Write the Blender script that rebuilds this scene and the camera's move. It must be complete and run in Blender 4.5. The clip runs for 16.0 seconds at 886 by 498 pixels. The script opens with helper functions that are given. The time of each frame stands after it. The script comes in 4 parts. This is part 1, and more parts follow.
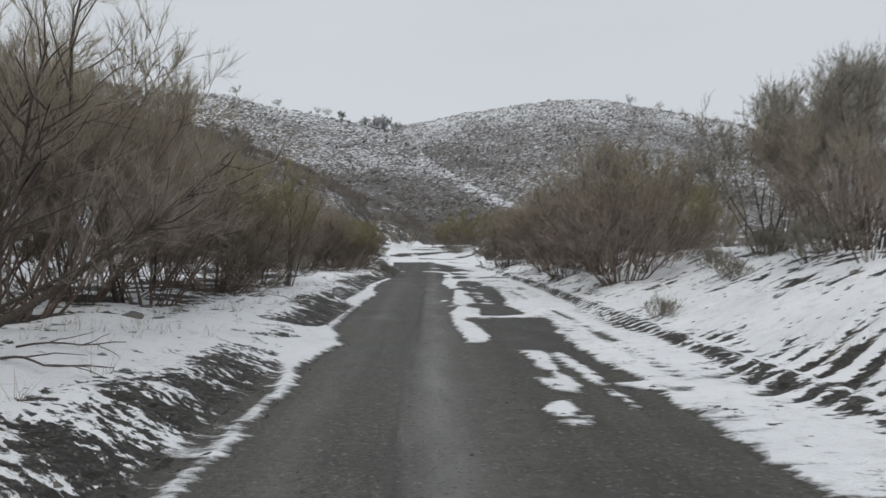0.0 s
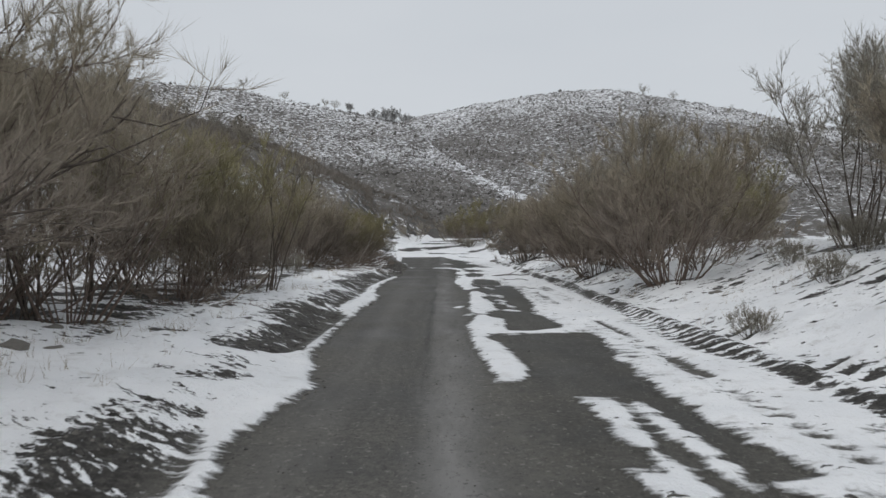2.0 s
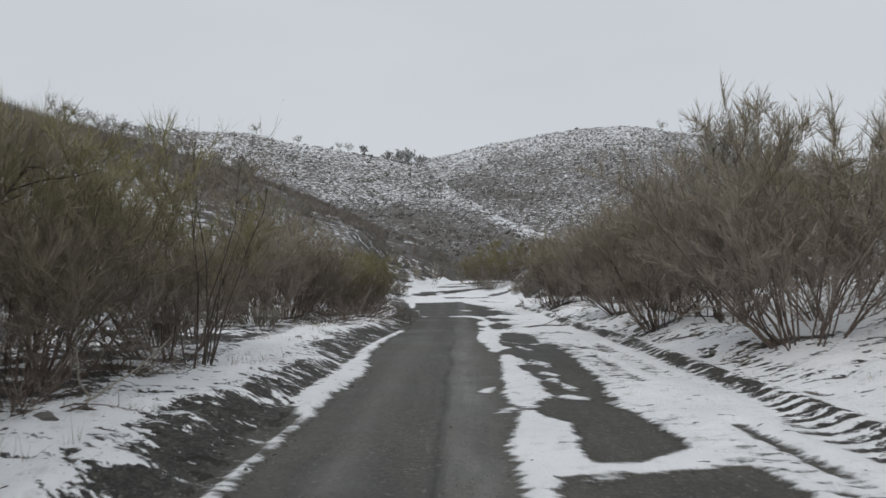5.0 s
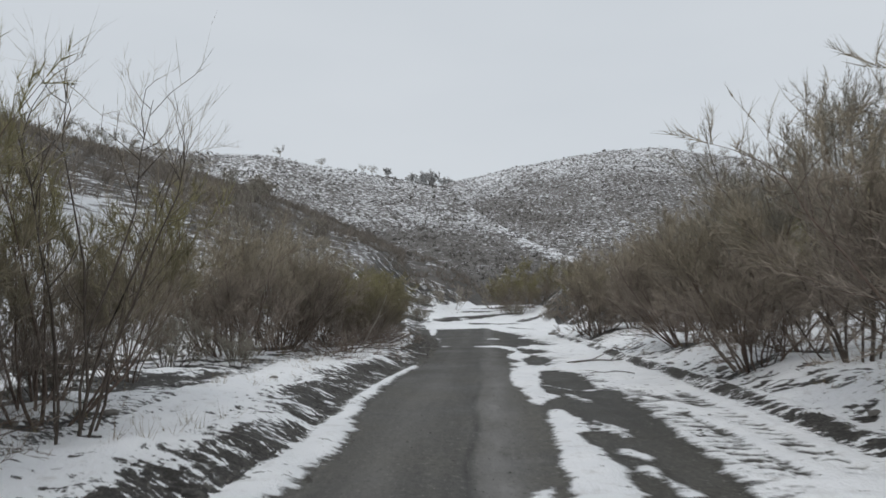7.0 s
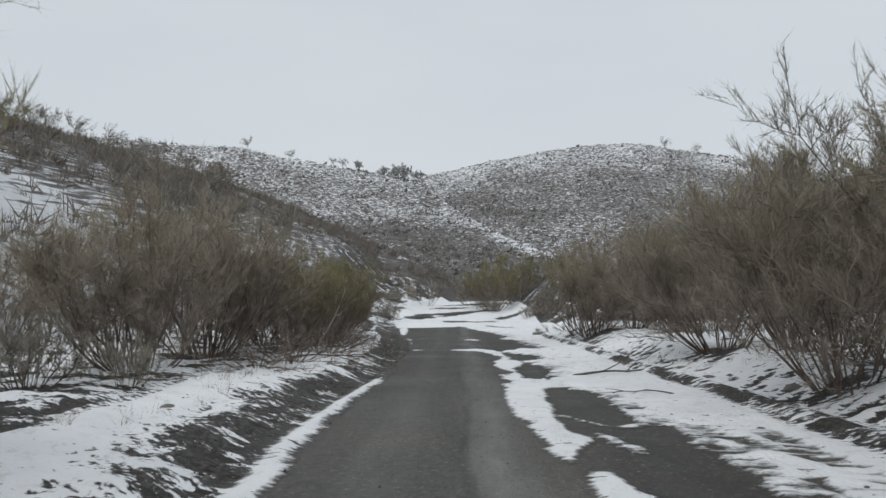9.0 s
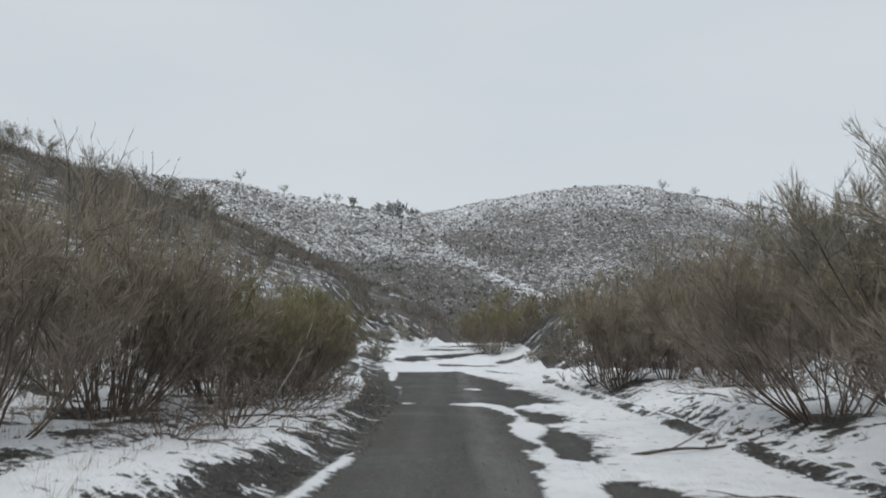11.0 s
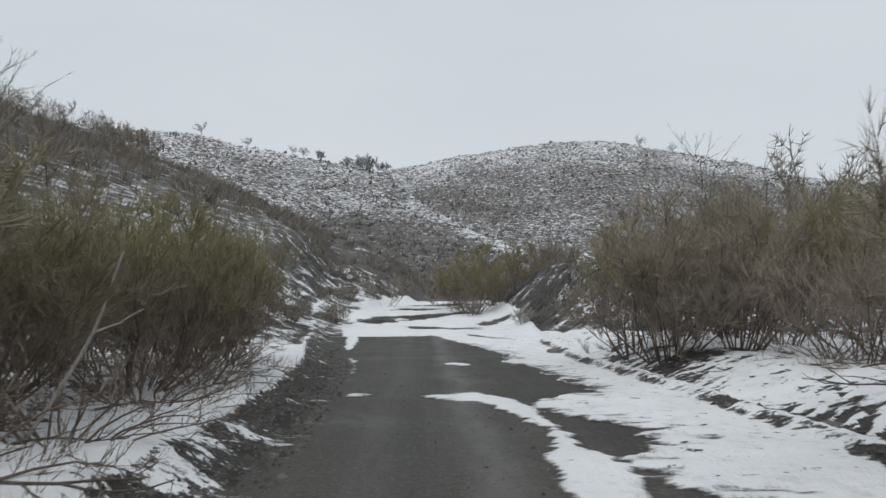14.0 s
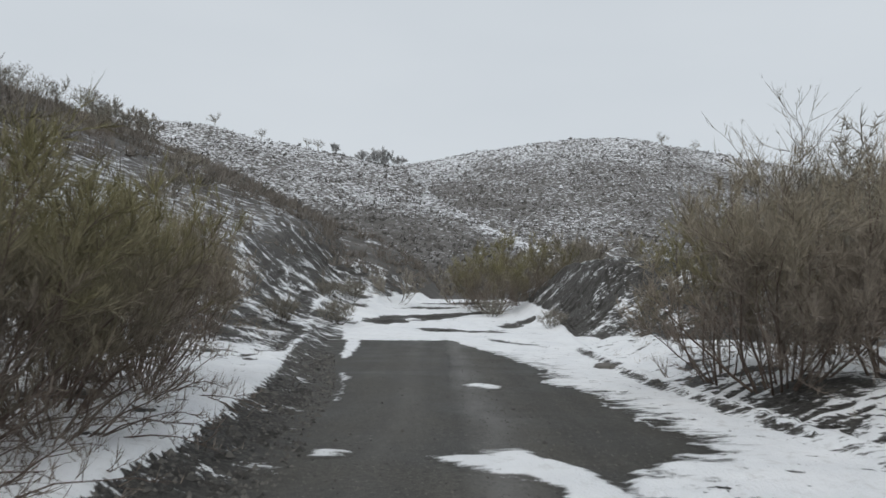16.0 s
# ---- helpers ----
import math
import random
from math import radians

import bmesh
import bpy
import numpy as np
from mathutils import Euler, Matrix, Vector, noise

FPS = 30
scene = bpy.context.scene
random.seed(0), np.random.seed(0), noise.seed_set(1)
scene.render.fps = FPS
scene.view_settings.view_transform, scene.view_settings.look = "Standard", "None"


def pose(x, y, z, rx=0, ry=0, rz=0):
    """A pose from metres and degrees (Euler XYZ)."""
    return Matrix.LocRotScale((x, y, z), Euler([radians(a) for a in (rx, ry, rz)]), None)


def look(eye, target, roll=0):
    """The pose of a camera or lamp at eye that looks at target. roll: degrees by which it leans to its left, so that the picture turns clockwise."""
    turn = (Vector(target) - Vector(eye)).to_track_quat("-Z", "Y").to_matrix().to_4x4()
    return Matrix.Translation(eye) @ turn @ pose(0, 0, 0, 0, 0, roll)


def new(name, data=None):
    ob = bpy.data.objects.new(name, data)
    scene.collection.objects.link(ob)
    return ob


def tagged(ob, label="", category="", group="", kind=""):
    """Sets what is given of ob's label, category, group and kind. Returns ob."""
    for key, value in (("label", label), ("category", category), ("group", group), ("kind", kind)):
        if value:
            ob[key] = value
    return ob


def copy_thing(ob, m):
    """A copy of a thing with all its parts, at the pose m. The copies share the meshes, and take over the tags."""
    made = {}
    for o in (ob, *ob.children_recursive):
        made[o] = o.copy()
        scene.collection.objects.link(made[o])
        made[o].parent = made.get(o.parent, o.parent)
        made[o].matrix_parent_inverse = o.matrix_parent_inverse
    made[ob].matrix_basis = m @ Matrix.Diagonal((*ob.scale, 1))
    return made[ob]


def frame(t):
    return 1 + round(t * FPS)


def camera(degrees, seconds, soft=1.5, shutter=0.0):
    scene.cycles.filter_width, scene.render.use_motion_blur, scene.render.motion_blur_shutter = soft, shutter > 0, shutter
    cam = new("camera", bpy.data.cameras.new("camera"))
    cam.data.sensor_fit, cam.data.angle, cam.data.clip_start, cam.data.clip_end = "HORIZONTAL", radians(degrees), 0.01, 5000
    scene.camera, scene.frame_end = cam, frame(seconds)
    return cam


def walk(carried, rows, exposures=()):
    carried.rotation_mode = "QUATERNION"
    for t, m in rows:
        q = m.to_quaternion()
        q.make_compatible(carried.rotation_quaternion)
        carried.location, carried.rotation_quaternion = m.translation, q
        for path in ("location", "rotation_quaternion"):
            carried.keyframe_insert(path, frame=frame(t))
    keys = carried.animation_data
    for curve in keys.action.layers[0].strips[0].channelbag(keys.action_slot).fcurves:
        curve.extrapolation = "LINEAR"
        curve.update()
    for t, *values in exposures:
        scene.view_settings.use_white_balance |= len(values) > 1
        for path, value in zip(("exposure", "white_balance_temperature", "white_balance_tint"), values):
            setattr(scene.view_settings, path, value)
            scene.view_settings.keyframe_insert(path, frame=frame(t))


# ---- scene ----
cam = camera(62.0, 16.0, soft=1.5, shutter=0.35)
PATH = [
    (0, (0.607, -1.586, 1.367), (0.638, 0.414, 1.358), 0.6),
    (0.5, (0.6, -0.817, 1.376), (0.552, 1.182, 1.317), -0.4),
    (1, (0.588, -0.043, 1.403), (0.574, 1.956, 1.364), 0.6),
    (1.5, (0.575, 0.72, 1.388), (0.565, 2.719, 1.324), 0.1),
    (2, (0.583, 1.597, 1.387), (0.586, 3.597, 1.36), 0.2),
    (2.5, (0.609, 2.4, 1.39), (0.596, 4.4, 1.353), 0.1),
    (3, (0.614, 3.282, 1.392), (0.587, 5.281, 1.36), -0.0),
    (3.5, (0.621, 4.092, 1.394), (0.571, 6.091, 1.348), -0.0),
    (4, (0.62, 5.028, 1.425), (0.588, 7.028, 1.421), 0.0),
    (4.2, (0.614, 5.363, 1.436), (0.584, 7.362, 1.465), -0.6),
    (6.3, (0.58, 9.652, 1.362), (0.528, 11.649, 1.471), -0.9),
    (6.5, (0.544, 10.046, 1.374), (0.539, 12.042, 1.486), -0.9),
    (7, (0.546, 10.952, 1.383), (0.435, 12.943, 1.539), -0.7),
    (7.5, (0.544, 11.803, 1.406), (0.402, 13.787, 1.619), -1.1),
    (8, (0.469, 12.966, 1.385), (0.463, 14.963, 1.504), -1.7),
    (8.2, (0.42, 13.313, 1.412), (0.387, 15.307, 1.564), -1.1),
    (10.3, (0.192, 17.374, 1.343), (0.211, 19.369, 1.473), 1.1),
    (10.5, (0.154, 17.796, 1.351), (0.189, 19.792, 1.484), 1.2),
    (11, (0.141, 18.781, 1.418), (0.122, 20.764, 1.671), 0.4),
    (11.5, (0.143, 19.72, 1.367), (0.106, 21.688, 1.723), 0.4),
    (12, (0.058, 20.876, 1.385), (0.038, 22.856, 1.662), 1.8),
    (12.5, (0.043, 21.963, 1.409), (-0.013, 23.955, 1.568), 0.2),
    (13, (0.061, 23.166, 1.366), (0.06, 25.158, 1.546), 1.0),
    (13.5, (0.089, 24.277, 1.353), (0.123, 26.272, 1.485), -0.2),
    (14, (0.088, 25.437, 1.341), (0.146, 27.431, 1.487), 0.2),
    (14.5, (0.088, 26.405, 1.358), (0.116, 28.402, 1.459), 0.1),
    (15, (0.061, 27.46, 1.375), (0.069, 29.458, 1.468), 0.7),
    (15.5, (0.09, 28.544, 1.333), (0.121, 30.54, 1.451), 0.7),
    (16, (0.088, 29.557, 1.372), (0.105, 31.552, 1.511), 1.2),
]
EXPOSURES = [(0, 0.0, 6500, 10), (3.0, -0.06, 6500, 10), (4.2, -0.06, 6500, 10), (6.5, 0.02, 6460, 9.5), (10.5, 0.05, 6400, 8), (16, 0.05, 6420, 8.5)]
walk(cam, [(t, look(e, g, r)) for t, e, g, r in PATH], EXPOSURES)

# ---- world and light: a bright, even overcast sky ----
SUN_UP, SUN_TURN = radians(48), radians(200)
world = bpy.data.worlds.new("overcast_sky")
scene.world = world
world.use_nodes = True
wn, wl = world.node_tree.nodes, world.node_tree.links
wn.clear()
sky = wn.new("ShaderNodeTexSky")
sky.sky_type, sky.sun_disc = "NISHITA", False
sky.sun_elevation, sky.sun_rotation = SUN_UP, SUN_TURN
sky.dust_density, sky.air_density = 5.0, 1.0
clear = wn.new("ShaderNodeBackground")
clear.inputs[1].default_value = 0.05
wl.new(sky.outputs[0], clear.inputs[0])
cloud = wn.new("ShaderNodeBackground")
geo = wn.new("ShaderNodeTexCoord")
mapping = wn.new("ShaderNodeMapping")
mapping.inputs["Scale"].default_value = (1.0, 1.0, 3.0)
puff = wn.new("ShaderNodeTexNoise")
puff.inputs["Scale"].default_value, puff.inputs["Detail"].default_value = 1.6, 4.0
tone = wn.new("ShaderNodeValToRGB")
tone.color_ramp.elements[0].position, tone.color_ramp.elements[0].color = 0.3, (0.62, 0.66, 0.705, 1)
tone.color_ramp.elements[1].position, tone.color_ramp.elements[1].color = 0.75, (0.68, 0.715, 0.755, 1)
wl.new(geo.outputs["Generated"], mapping.inputs[0])
wl.new(mapping.outputs[0], puff.inputs["Vector"])
wl.new(puff.outputs[0], tone.inputs[0])
wl.new(tone.outputs[0], cloud.inputs[0])
cloud.inputs[1].default_value = 1.0
both = wn.new("ShaderNodeMixShader")
both.inputs[0].default_value = 0.9
wl.new(clear.outputs[0], both.inputs[1])
wl.new(cloud.outputs[0], both.inputs[2])
out = wn.new("ShaderNodeOutputWorld")
wl.new(both.outputs[0], out.inputs[0])

lamp = bpy.data.lights.new("sun", "SUN")
lamp.energy, lamp.angle, lamp.color = 0.8, radians(40), (1.0, 0.97, 0.93)
sun = new("sun", lamp)
sun.matrix_world = look((0, 0, 0), (-math.sin(SUN_TURN) * math.cos(SUN_UP), -math.cos(SUN_TURN) * math.cos(SUN_UP), -math.sin(SUN_UP)))


# ---- small tools ----
def hash2(i, j, seed):
    h = (i.astype(np.int64) * 374761393 + j.astype(np.int64) * 668265263 + seed * 974634777) & 0x7FFFFFFF
    h = ((h ^ (h >> 13)) * 1274126177) & 0x7FFFFFFF
    return ((h ^ (h >> 16)) & 0xFFFF) / 65535.0


def vnoise(x, y, seed=0):
    """Smooth value noise, -1 to 1."""
    x, y = np.asarray(x, float), np.asarray(y, float)
    i, j = np.floor(x), np.floor(y)
    u, v = x - i, y - j
    u, v = u * u * (3 - 2 * u), v * v * (3 - 2 * v)
    i, j = i.astype(int), j.astype(int)
    a = hash2(i, j, seed) * (1 - u) + hash2(i + 1, j, seed) * u
    b = hash2(i, j + 1, seed) * (1 - u) + hash2(i + 1, j + 1, seed) * u
    return 2 * (a * (1 - v) + b * v) - 1


def fbm(x, y, seed=0, octaves=3):
    total, amp = 0.0, 1.0
    for k in range(octaves):
        c, s = math.cos(0.5 + 1.1 * k), math.sin(0.5 + 1.1 * k)
        total = total + amp * vnoise((c * x - s * y) * 1.9 ** k, (s * x + c * y) * 1.9 ** k, seed + 17 * k)
        amp *= 0.5
    return total / (2 - 2 ** (1 - octaves))


def step(a, b, x):
    s = np.clip((x - a) / (b - a), 0, 1)
    return s * s * (3 - 2 * s)


def curve(x, pairs):
    return np.interp(x, [p[0] for p in pairs], [p[1] for p in pairs])


def mesh_from(name, verts, faces, material, smooth=True):
    """A mesh from arrays: faces all of one size."""
    me = bpy.data.meshes.new(name)
    verts, faces = np.asarray(verts, np.float32), np.asarray(faces, np.int32)
    n, k = faces.shape
    me.vertices.add(len(verts))
    me.vertices.foreach_set("co", verts.ravel())
    me.loops.add(n * k)
    me.loops.foreach_set("vertex_index", faces.ravel())
    me.polygons.add(n)
    me.polygons.foreach_set("loop_start", np.arange(0, n * k, k, dtype=np.int32))
    me.polygons.foreach_set("use_smooth", np.full(n, smooth, dtype=bool))
    me.update(calc_edges=True)
    me.materials.append(material)
    return me


def grid_sheet(xs, ys):
    X, Y = np.meshgrid(xs, ys)
    nx, ny = len(xs), len(ys)
    a = (np.arange(ny - 1)[:, None] * nx + np.arange(nx - 1)[None, :]).ravel()
    return X.ravel(), Y.ravel(), np.stack([a, a + 1, a + nx + 1, a + nx], 1)


def spread(lo, hi, core_lo, core_hi, fine, growth, cap, capped_to):
    """Coordinates that are fine in a core and widen away from it."""
    mid = list(np.arange(core_lo, core_hi + 1e-6, fine))
    for sign, end in ((1, hi), (-1, lo)):
        s, p, side = fine, (core_hi if sign > 0 else core_lo), []
        while sign * (end - p) > 0:
            s = min(s * growth, cap) if abs(p) < capped_to else s * 1.18
            p = p + sign * s
            side.append(p)
        mid = mid + side if sign > 0 else side[::-1] + mid
    return np.array(mid)


def part(name, me, parent, label=""):
    ob = new(name, me)
    ob.parent = parent
    if label:
        tagged(ob, label)
    return ob


# ---- materials ----
def material(name, rough=0.9, spec=0.3):
    m = bpy.data.materials.new(name)
    m.use_nodes = True
    b = m.node_tree.nodes["Principled BSDF"]
    b.inputs["Roughness"].default_value = rough
    b.inputs["Specular IOR Level"].default_value = spec
    return m, m.node_tree.nodes, m.node_tree.links, b


def noise_node(n, l, scale, detail=4.0, vector=None, rough=0.55):
    t = n.new("ShaderNodeTexNoise")
    t.inputs["Scale"].default_value, t.inputs["Detail"].default_value, t.inputs["Roughness"].default_value = scale, detail, rough
    if vector is not None:
        l.new(vector, t.inputs["Vector"])
    return t.outputs[0]


def ramp(n, l, source, stops):
    r = n.new("ShaderNodeValToRGB")
    while len(r.color_ramp.elements) < len(stops):
        r.color_ramp.elements.new(0.5)
    for e, (p, c) in zip(r.color_ramp.elements, stops):
        e.position, e.color = p, (*c, 1)
    l.new(source, r.inputs[0])
    return r.outputs[0]


def blend(n, l, fac, a, b, mode="MIX"):
    m = n.new("ShaderNodeMix")
    m.data_type, m.blend_type = "RGBA", mode
    for socket, value in ((m.inputs[0], fac), (m.inputs[6], a), (m.inputs[7], b)):
        if isinstance(value, (int, float)):
            socket.default_value = value
        elif isinstance(value, tuple):
            socket.default_value = (*value, 1)
        else:
            l.new(value, socket)
    return m.outputs[2]


def math_node(n, l, op, a, b=0.0, clamp=False):
    m = n.new("ShaderNodeMath")
    m.operation, m.use_clamp = op, clamp
    for socket, value in ((m.inputs[0], a), (m.inputs[1], b)):
        if isinstance(value, (int, float)):
            socket.default_value = value
        else:
            l.new(value, socket)
    return m.outputs[0]


def place(n, l, scale=(1, 1, 1), turn=0):
    p, m = n.new("ShaderNodeNewGeometry"), n.new("ShaderNodeMapping")
    m.inputs["Rotation"].default_value = (0, 0, radians(turn))
    m.inputs["Scale"].default_value = scale
    l.new(p.outputs["Position"], m.inputs[0])
    return m.outputs[0]


def grain_along(n, l, length, width, turn):
    """Coordinates stretched along one direction on the ground, given in degrees from x."""
    p, m = n.new("ShaderNodeNewGeometry"), n.new("ShaderNodeMapping")
    m.vector_type = "TEXTURE"
    m.inputs["Rotation"].default_value = (0, 0, radians(turn))
    m.inputs["Scale"].default_value = (length, width, 0.2)
    l.new(p.outputs["Position"], m.inputs[0])
    return m.outputs[0]


def relief(n, l, b, height, strength, distance):
    k = n.new("ShaderNodeBump")
    k.inputs["Strength"].default_value, k.inputs["Distance"].default_value = strength, distance
    l.new(height, k.inputs["Height"])
    l.new(k.outputs[0], b.inputs["Normal"])


def track_colour(n, l, p):
    """Packed wet gravel: worn wheel lines, the right one paled by a painted reflection, a dark seam between them and
    loose brown grit at the sides.
    """
    lengthwise = place(n, l, (2.2, 0.12, 1))
    tracks = noise_node(n, l, 1.4, 3, lengthwise)
    fine = noise_node(n, l, 55, 5, p, 0.7)
    broad = noise_node(n, l, 0.7, 4, p)
    c = ramp(n, l, tracks, [(0.34, (0.055, 0.053, 0.050)), (0.66, (0.125, 0.121, 0.113))])
    c = blend(n, l, 0.55, c, ramp(n, l, broad, [(0.38, (0.06, 0.058, 0.054)), (0.66, (0.145, 0.14, 0.128))]))
    c = blend(n, l, 0.7, c, ramp(n, l, fine, [(0.3, (0.4, 0.4, 0.4)), (0.7, (1.5, 1.48, 1.44))]), "MULTIPLY")
    c = blend(n, l, 0.55, c, ramp(n, l, noise_node(n, l, 17, 6, p, 0.8), [(0.38, (0.45, 0.45, 0.45)), (0.62, (1.5, 1.48, 1.43))]), "MULTIPLY")
    where = n.new("ShaderNodeSeparateXYZ")
    l.new(n.new("ShaderNodeNewGeometry").outputs["Position"], where.inputs[0])
    sway = math_node(n, l, "MULTIPLY", math_node(n, l, "SUBTRACT", noise_node(n, l, 0.22, 2, p), 0.5), 0.4)
    x = math_node(n, l, "ADD", where.outputs[0], sway)

    def band(centre, half, soft):
        away = math_node(n, l, "ABSOLUTE", math_node(n, l, "SUBTRACT", x, centre))
        return math_node(n, l, "DIVIDE", math_node(n, l, "SUBTRACT", half, away), soft, True)

    mottle = noise_node(n, l, 4.0, 6, p, 0.75)
    gravel = ramp(n, l, mottle, [(0.42, (0, 0, 0)), (0.62, (1, 1, 1))])
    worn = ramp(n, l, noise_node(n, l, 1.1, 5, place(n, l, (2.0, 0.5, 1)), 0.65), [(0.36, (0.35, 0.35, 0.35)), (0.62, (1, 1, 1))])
    # right wheel line: worn gravel, paled further by a reflection painted into the colour
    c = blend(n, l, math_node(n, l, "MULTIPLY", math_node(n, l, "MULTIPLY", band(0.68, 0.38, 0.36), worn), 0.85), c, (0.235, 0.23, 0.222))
    c = blend(n, l, math_node(n, l, "MULTIPLY", math_node(n, l, "MULTIPLY", band(-0.35, 0.35, 0.35), worn), 0.6), c, (0.17, 0.164, 0.152))
    c = blend(n, l, math_node(n, l, "MULTIPLY", math_node(n, l, "MULTIPLY", band(1.2, 0.38, 0.2), gravel), 0.7), c, (0.125, 0.118, 0.102))
    c = blend(n, l, math_node(n, l, "MULTIPLY", math_node(n, l, "MULTIPLY", band(-0.9, 0.35, 0.2), gravel), 0.6), c, (0.12, 0.114, 0.10))
    damp = math_node(n, l, "MULTIPLY", band(2.15, 1.05, 0.45), ramp(n, l, noise_node(n, l, 0.8, 4, p), [(0.3, (0.45, 0.45, 0.45)), (0.6, (1, 1, 1))]))
    c = blend(n, l, math_node(n, l, "MULTIPLY", damp, 0.8), c, blend(n, l, 1.0, c, (0.66, 0.65, 0.62), "MULTIPLY"))
    seam = math_node(n, l, "MULTIPLY", band(0.40, 0.09, 0.09), ramp(n, l, noise_node(n, l, 1.6, 4, lengthwise), [(0.40, (0, 0, 0)), (0.58, (1, 1, 1))]))
    c = blend(n, l, math_node(n, l, "MULTIPLY", seam, 0.75), c, (0.03, 0.029, 0.027))
    specks = ramp(n, l, noise_node(n, l, 24, 2, p), [(0.63, (0, 0, 0)), (0.70, (1, 1, 1))])
    c = blend(n, l, math_node(n, l, "MULTIPLY", specks, 0.75), c, (0.24, 0.23, 0.21))
    pits = ramp(n, l, noise_node(n, l, 32, 2, p), [(0.62, (0, 0, 0)), (0.68, (1, 1, 1))])
    c = blend(n, l, math_node(n, l, "MULTIPLY", pits, 0.7), c, (0.035, 0.033, 0.03))
    # the upper stretch is darker
    darkened = math_node(n, l, "ADD", where.outputs[1], math_node(n, l, "MULTIPLY", noise_node(n, l, 0.35, 4, p), 8.0))
    darkened = math_node(n, l, "DIVIDE", math_node(n, l, "SUBTRACT", darkened, 27.0), 9.0, True)
    c = blend(n, l, 1.0, c, blend(n, l, darkened, (0.93, 0.928, 0.925), (0.70, 0.692, 0.68)), "MULTIPLY")
    return c, fine, broad


def road_material():
    m, n, l, b = material("wet_gravel_track", 0.7, 0.3)
    p = place(n, l)
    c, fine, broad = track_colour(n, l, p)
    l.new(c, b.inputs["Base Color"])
    l.new(ramp(n, l, broad, [(0.3, (0.55, 0.55, 0.55)), (0.7, (0.85, 0.85, 0.85))]), b.inputs["Roughness"])
    relief(n, l, b, blend(n, l, 0.3, fine, noise_node(n, l, 20, 6, p, 0.8)), 0.3, 0.016)
    return m


def snow_material():
    """Snow that thins to nothing at its edges: the attribute 'depth' and a fine streaky noise say where gravel shows through."""
    m, n, l, b = material("trampled_snow", 0.75, 0.25)
    p = place(n, l)
    at = n.new("ShaderNodeAttribute")
    at.attribute_name = "depth"
    c = ramp(n, l, noise_node(n, l, 0.9, 5, p), [(0.3, (0.82, 0.835, 0.855)), (0.65, (0.91, 0.918, 0.93))])
    dirt = noise_node(n, l, 4.0, 7, p, 0.75)
    c = blend(n, l, ramp(n, l, dirt, [(0.54, (0, 0, 0)), (0.80, (0.75, 0.75, 0.75))]), c, (0.44, 0.42, 0.39))
    flecks = ramp(n, l, noise_node(n, l, 30, 3, place(n, l, (1, 1.6, 1)), 0.6), [(0.67, (0, 0, 0)), (0.72, (1, 1, 1))])
    c = blend(n, l, math_node(n, l, "MULTIPLY", flecks, ramp(n, l, noise_node(n, l, 1.7, 3, p), [(0.4, (0, 0, 0)), (0.65, (0.8, 0.8, 0.8))])), c, (0.11, 0.10, 0.085))
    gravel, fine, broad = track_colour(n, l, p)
    bank = n.new("ShaderNodeAttribute")
    bank.attribute_name = "bank"
    clods = noise_node(n, l, 16, 6, p, 0.8)
    earth = ramp(n, l, clods, [(0.36, (0.032, 0.03, 0.028)), (0.5, (0.068, 0.064, 0.059)), (0.66, (0.17, 0.16, 0.145))])
    gravel = blend(n, l, bank.outputs["Fac"], gravel, earth)
    streak = noise_node(n, l, 1.0, 5, place(n, l, (2.6, 10.0, 3.0), 14), 0.62)
    grain = noise_node(n, l, 22, 4, p, 0.65)
    reach = math_node(n, l, "SUBTRACT", 0.30, math_node(n, l, "MULTIPLY", bank.outputs["Fac"], 0.17))
    s = math_node(n, l, "ADD", at.outputs["Fac"], math_node(n, l, "MULTIPLY", math_node(n, l, "SUBTRACT", streak, 0.5), reach))
    s = math_node(n, l, "ADD", s, math_node(n, l, "MULTIPLY", math_node(n, l, "SUBTRACT", grain, 0.5), 0.10))
    blobs = noise_node(n, l, 1.0, 4, grain_along(n, l, 0.19, 0.07, -38), 0.6)
    s = math_node(n, l, "ADD", s, math_node(n, l, "MULTIPLY", math_node(n, l, "MULTIPLY", math_node(n, l, "SUBTRACT", blobs, 0.5), bank.outputs["Fac"]), 0.34))
    bits = ramp(n, l, noise_node(n, l, 1.0, 3, place(n, l, (4.5, 9.0, 5.0), -20), 0.6), [(0.66, (0, 0, 0)), (0.74, (1, 1, 1))])
    s = math_node(n, l, "SUBTRACT", s, math_node(n, l, "MULTIPLY", bits, 0.5))
    crisp = math_node(n, l, "ADD", math_node(n, l, "MULTIPLY", bank.outputs["Fac"], 26.0), 17.0)
    s = math_node(n, l, "MULTIPLY", math_node(n, l, "ADD", s, 0.02), crisp, True)
    l.new(blend(n, l, s, gravel, c), b.inputs["Base Color"])
    l.new(blend(n, l, s, ramp(n, l, broad, [(0.3, (0.55, 0.55, 0.55)), (0.7, (0.85, 0.85, 0.85))]), (0.75, 0.75, 0.75)), b.inputs["Roughness"])
    packed = blend(n, l, 1.0, blend(n, l, 0.45, fine, noise_node(n, l, 14, 6, p, 0.75)), (0.11, 0.11, 0.11), "MULTIPLY")
    stony = blend(n, l, bank.outputs["Fac"], packed, blend(n, l, 0.6, fine, clods))
    soft = blend(n, l, 0.5, noise_node(n, l, 28, 5, p), noise_node(n, l, 5, 5, p, 0.65))
    relief(n, l, b, blend(n, l, s, stony, soft), 1.0, 0.06)
    return m


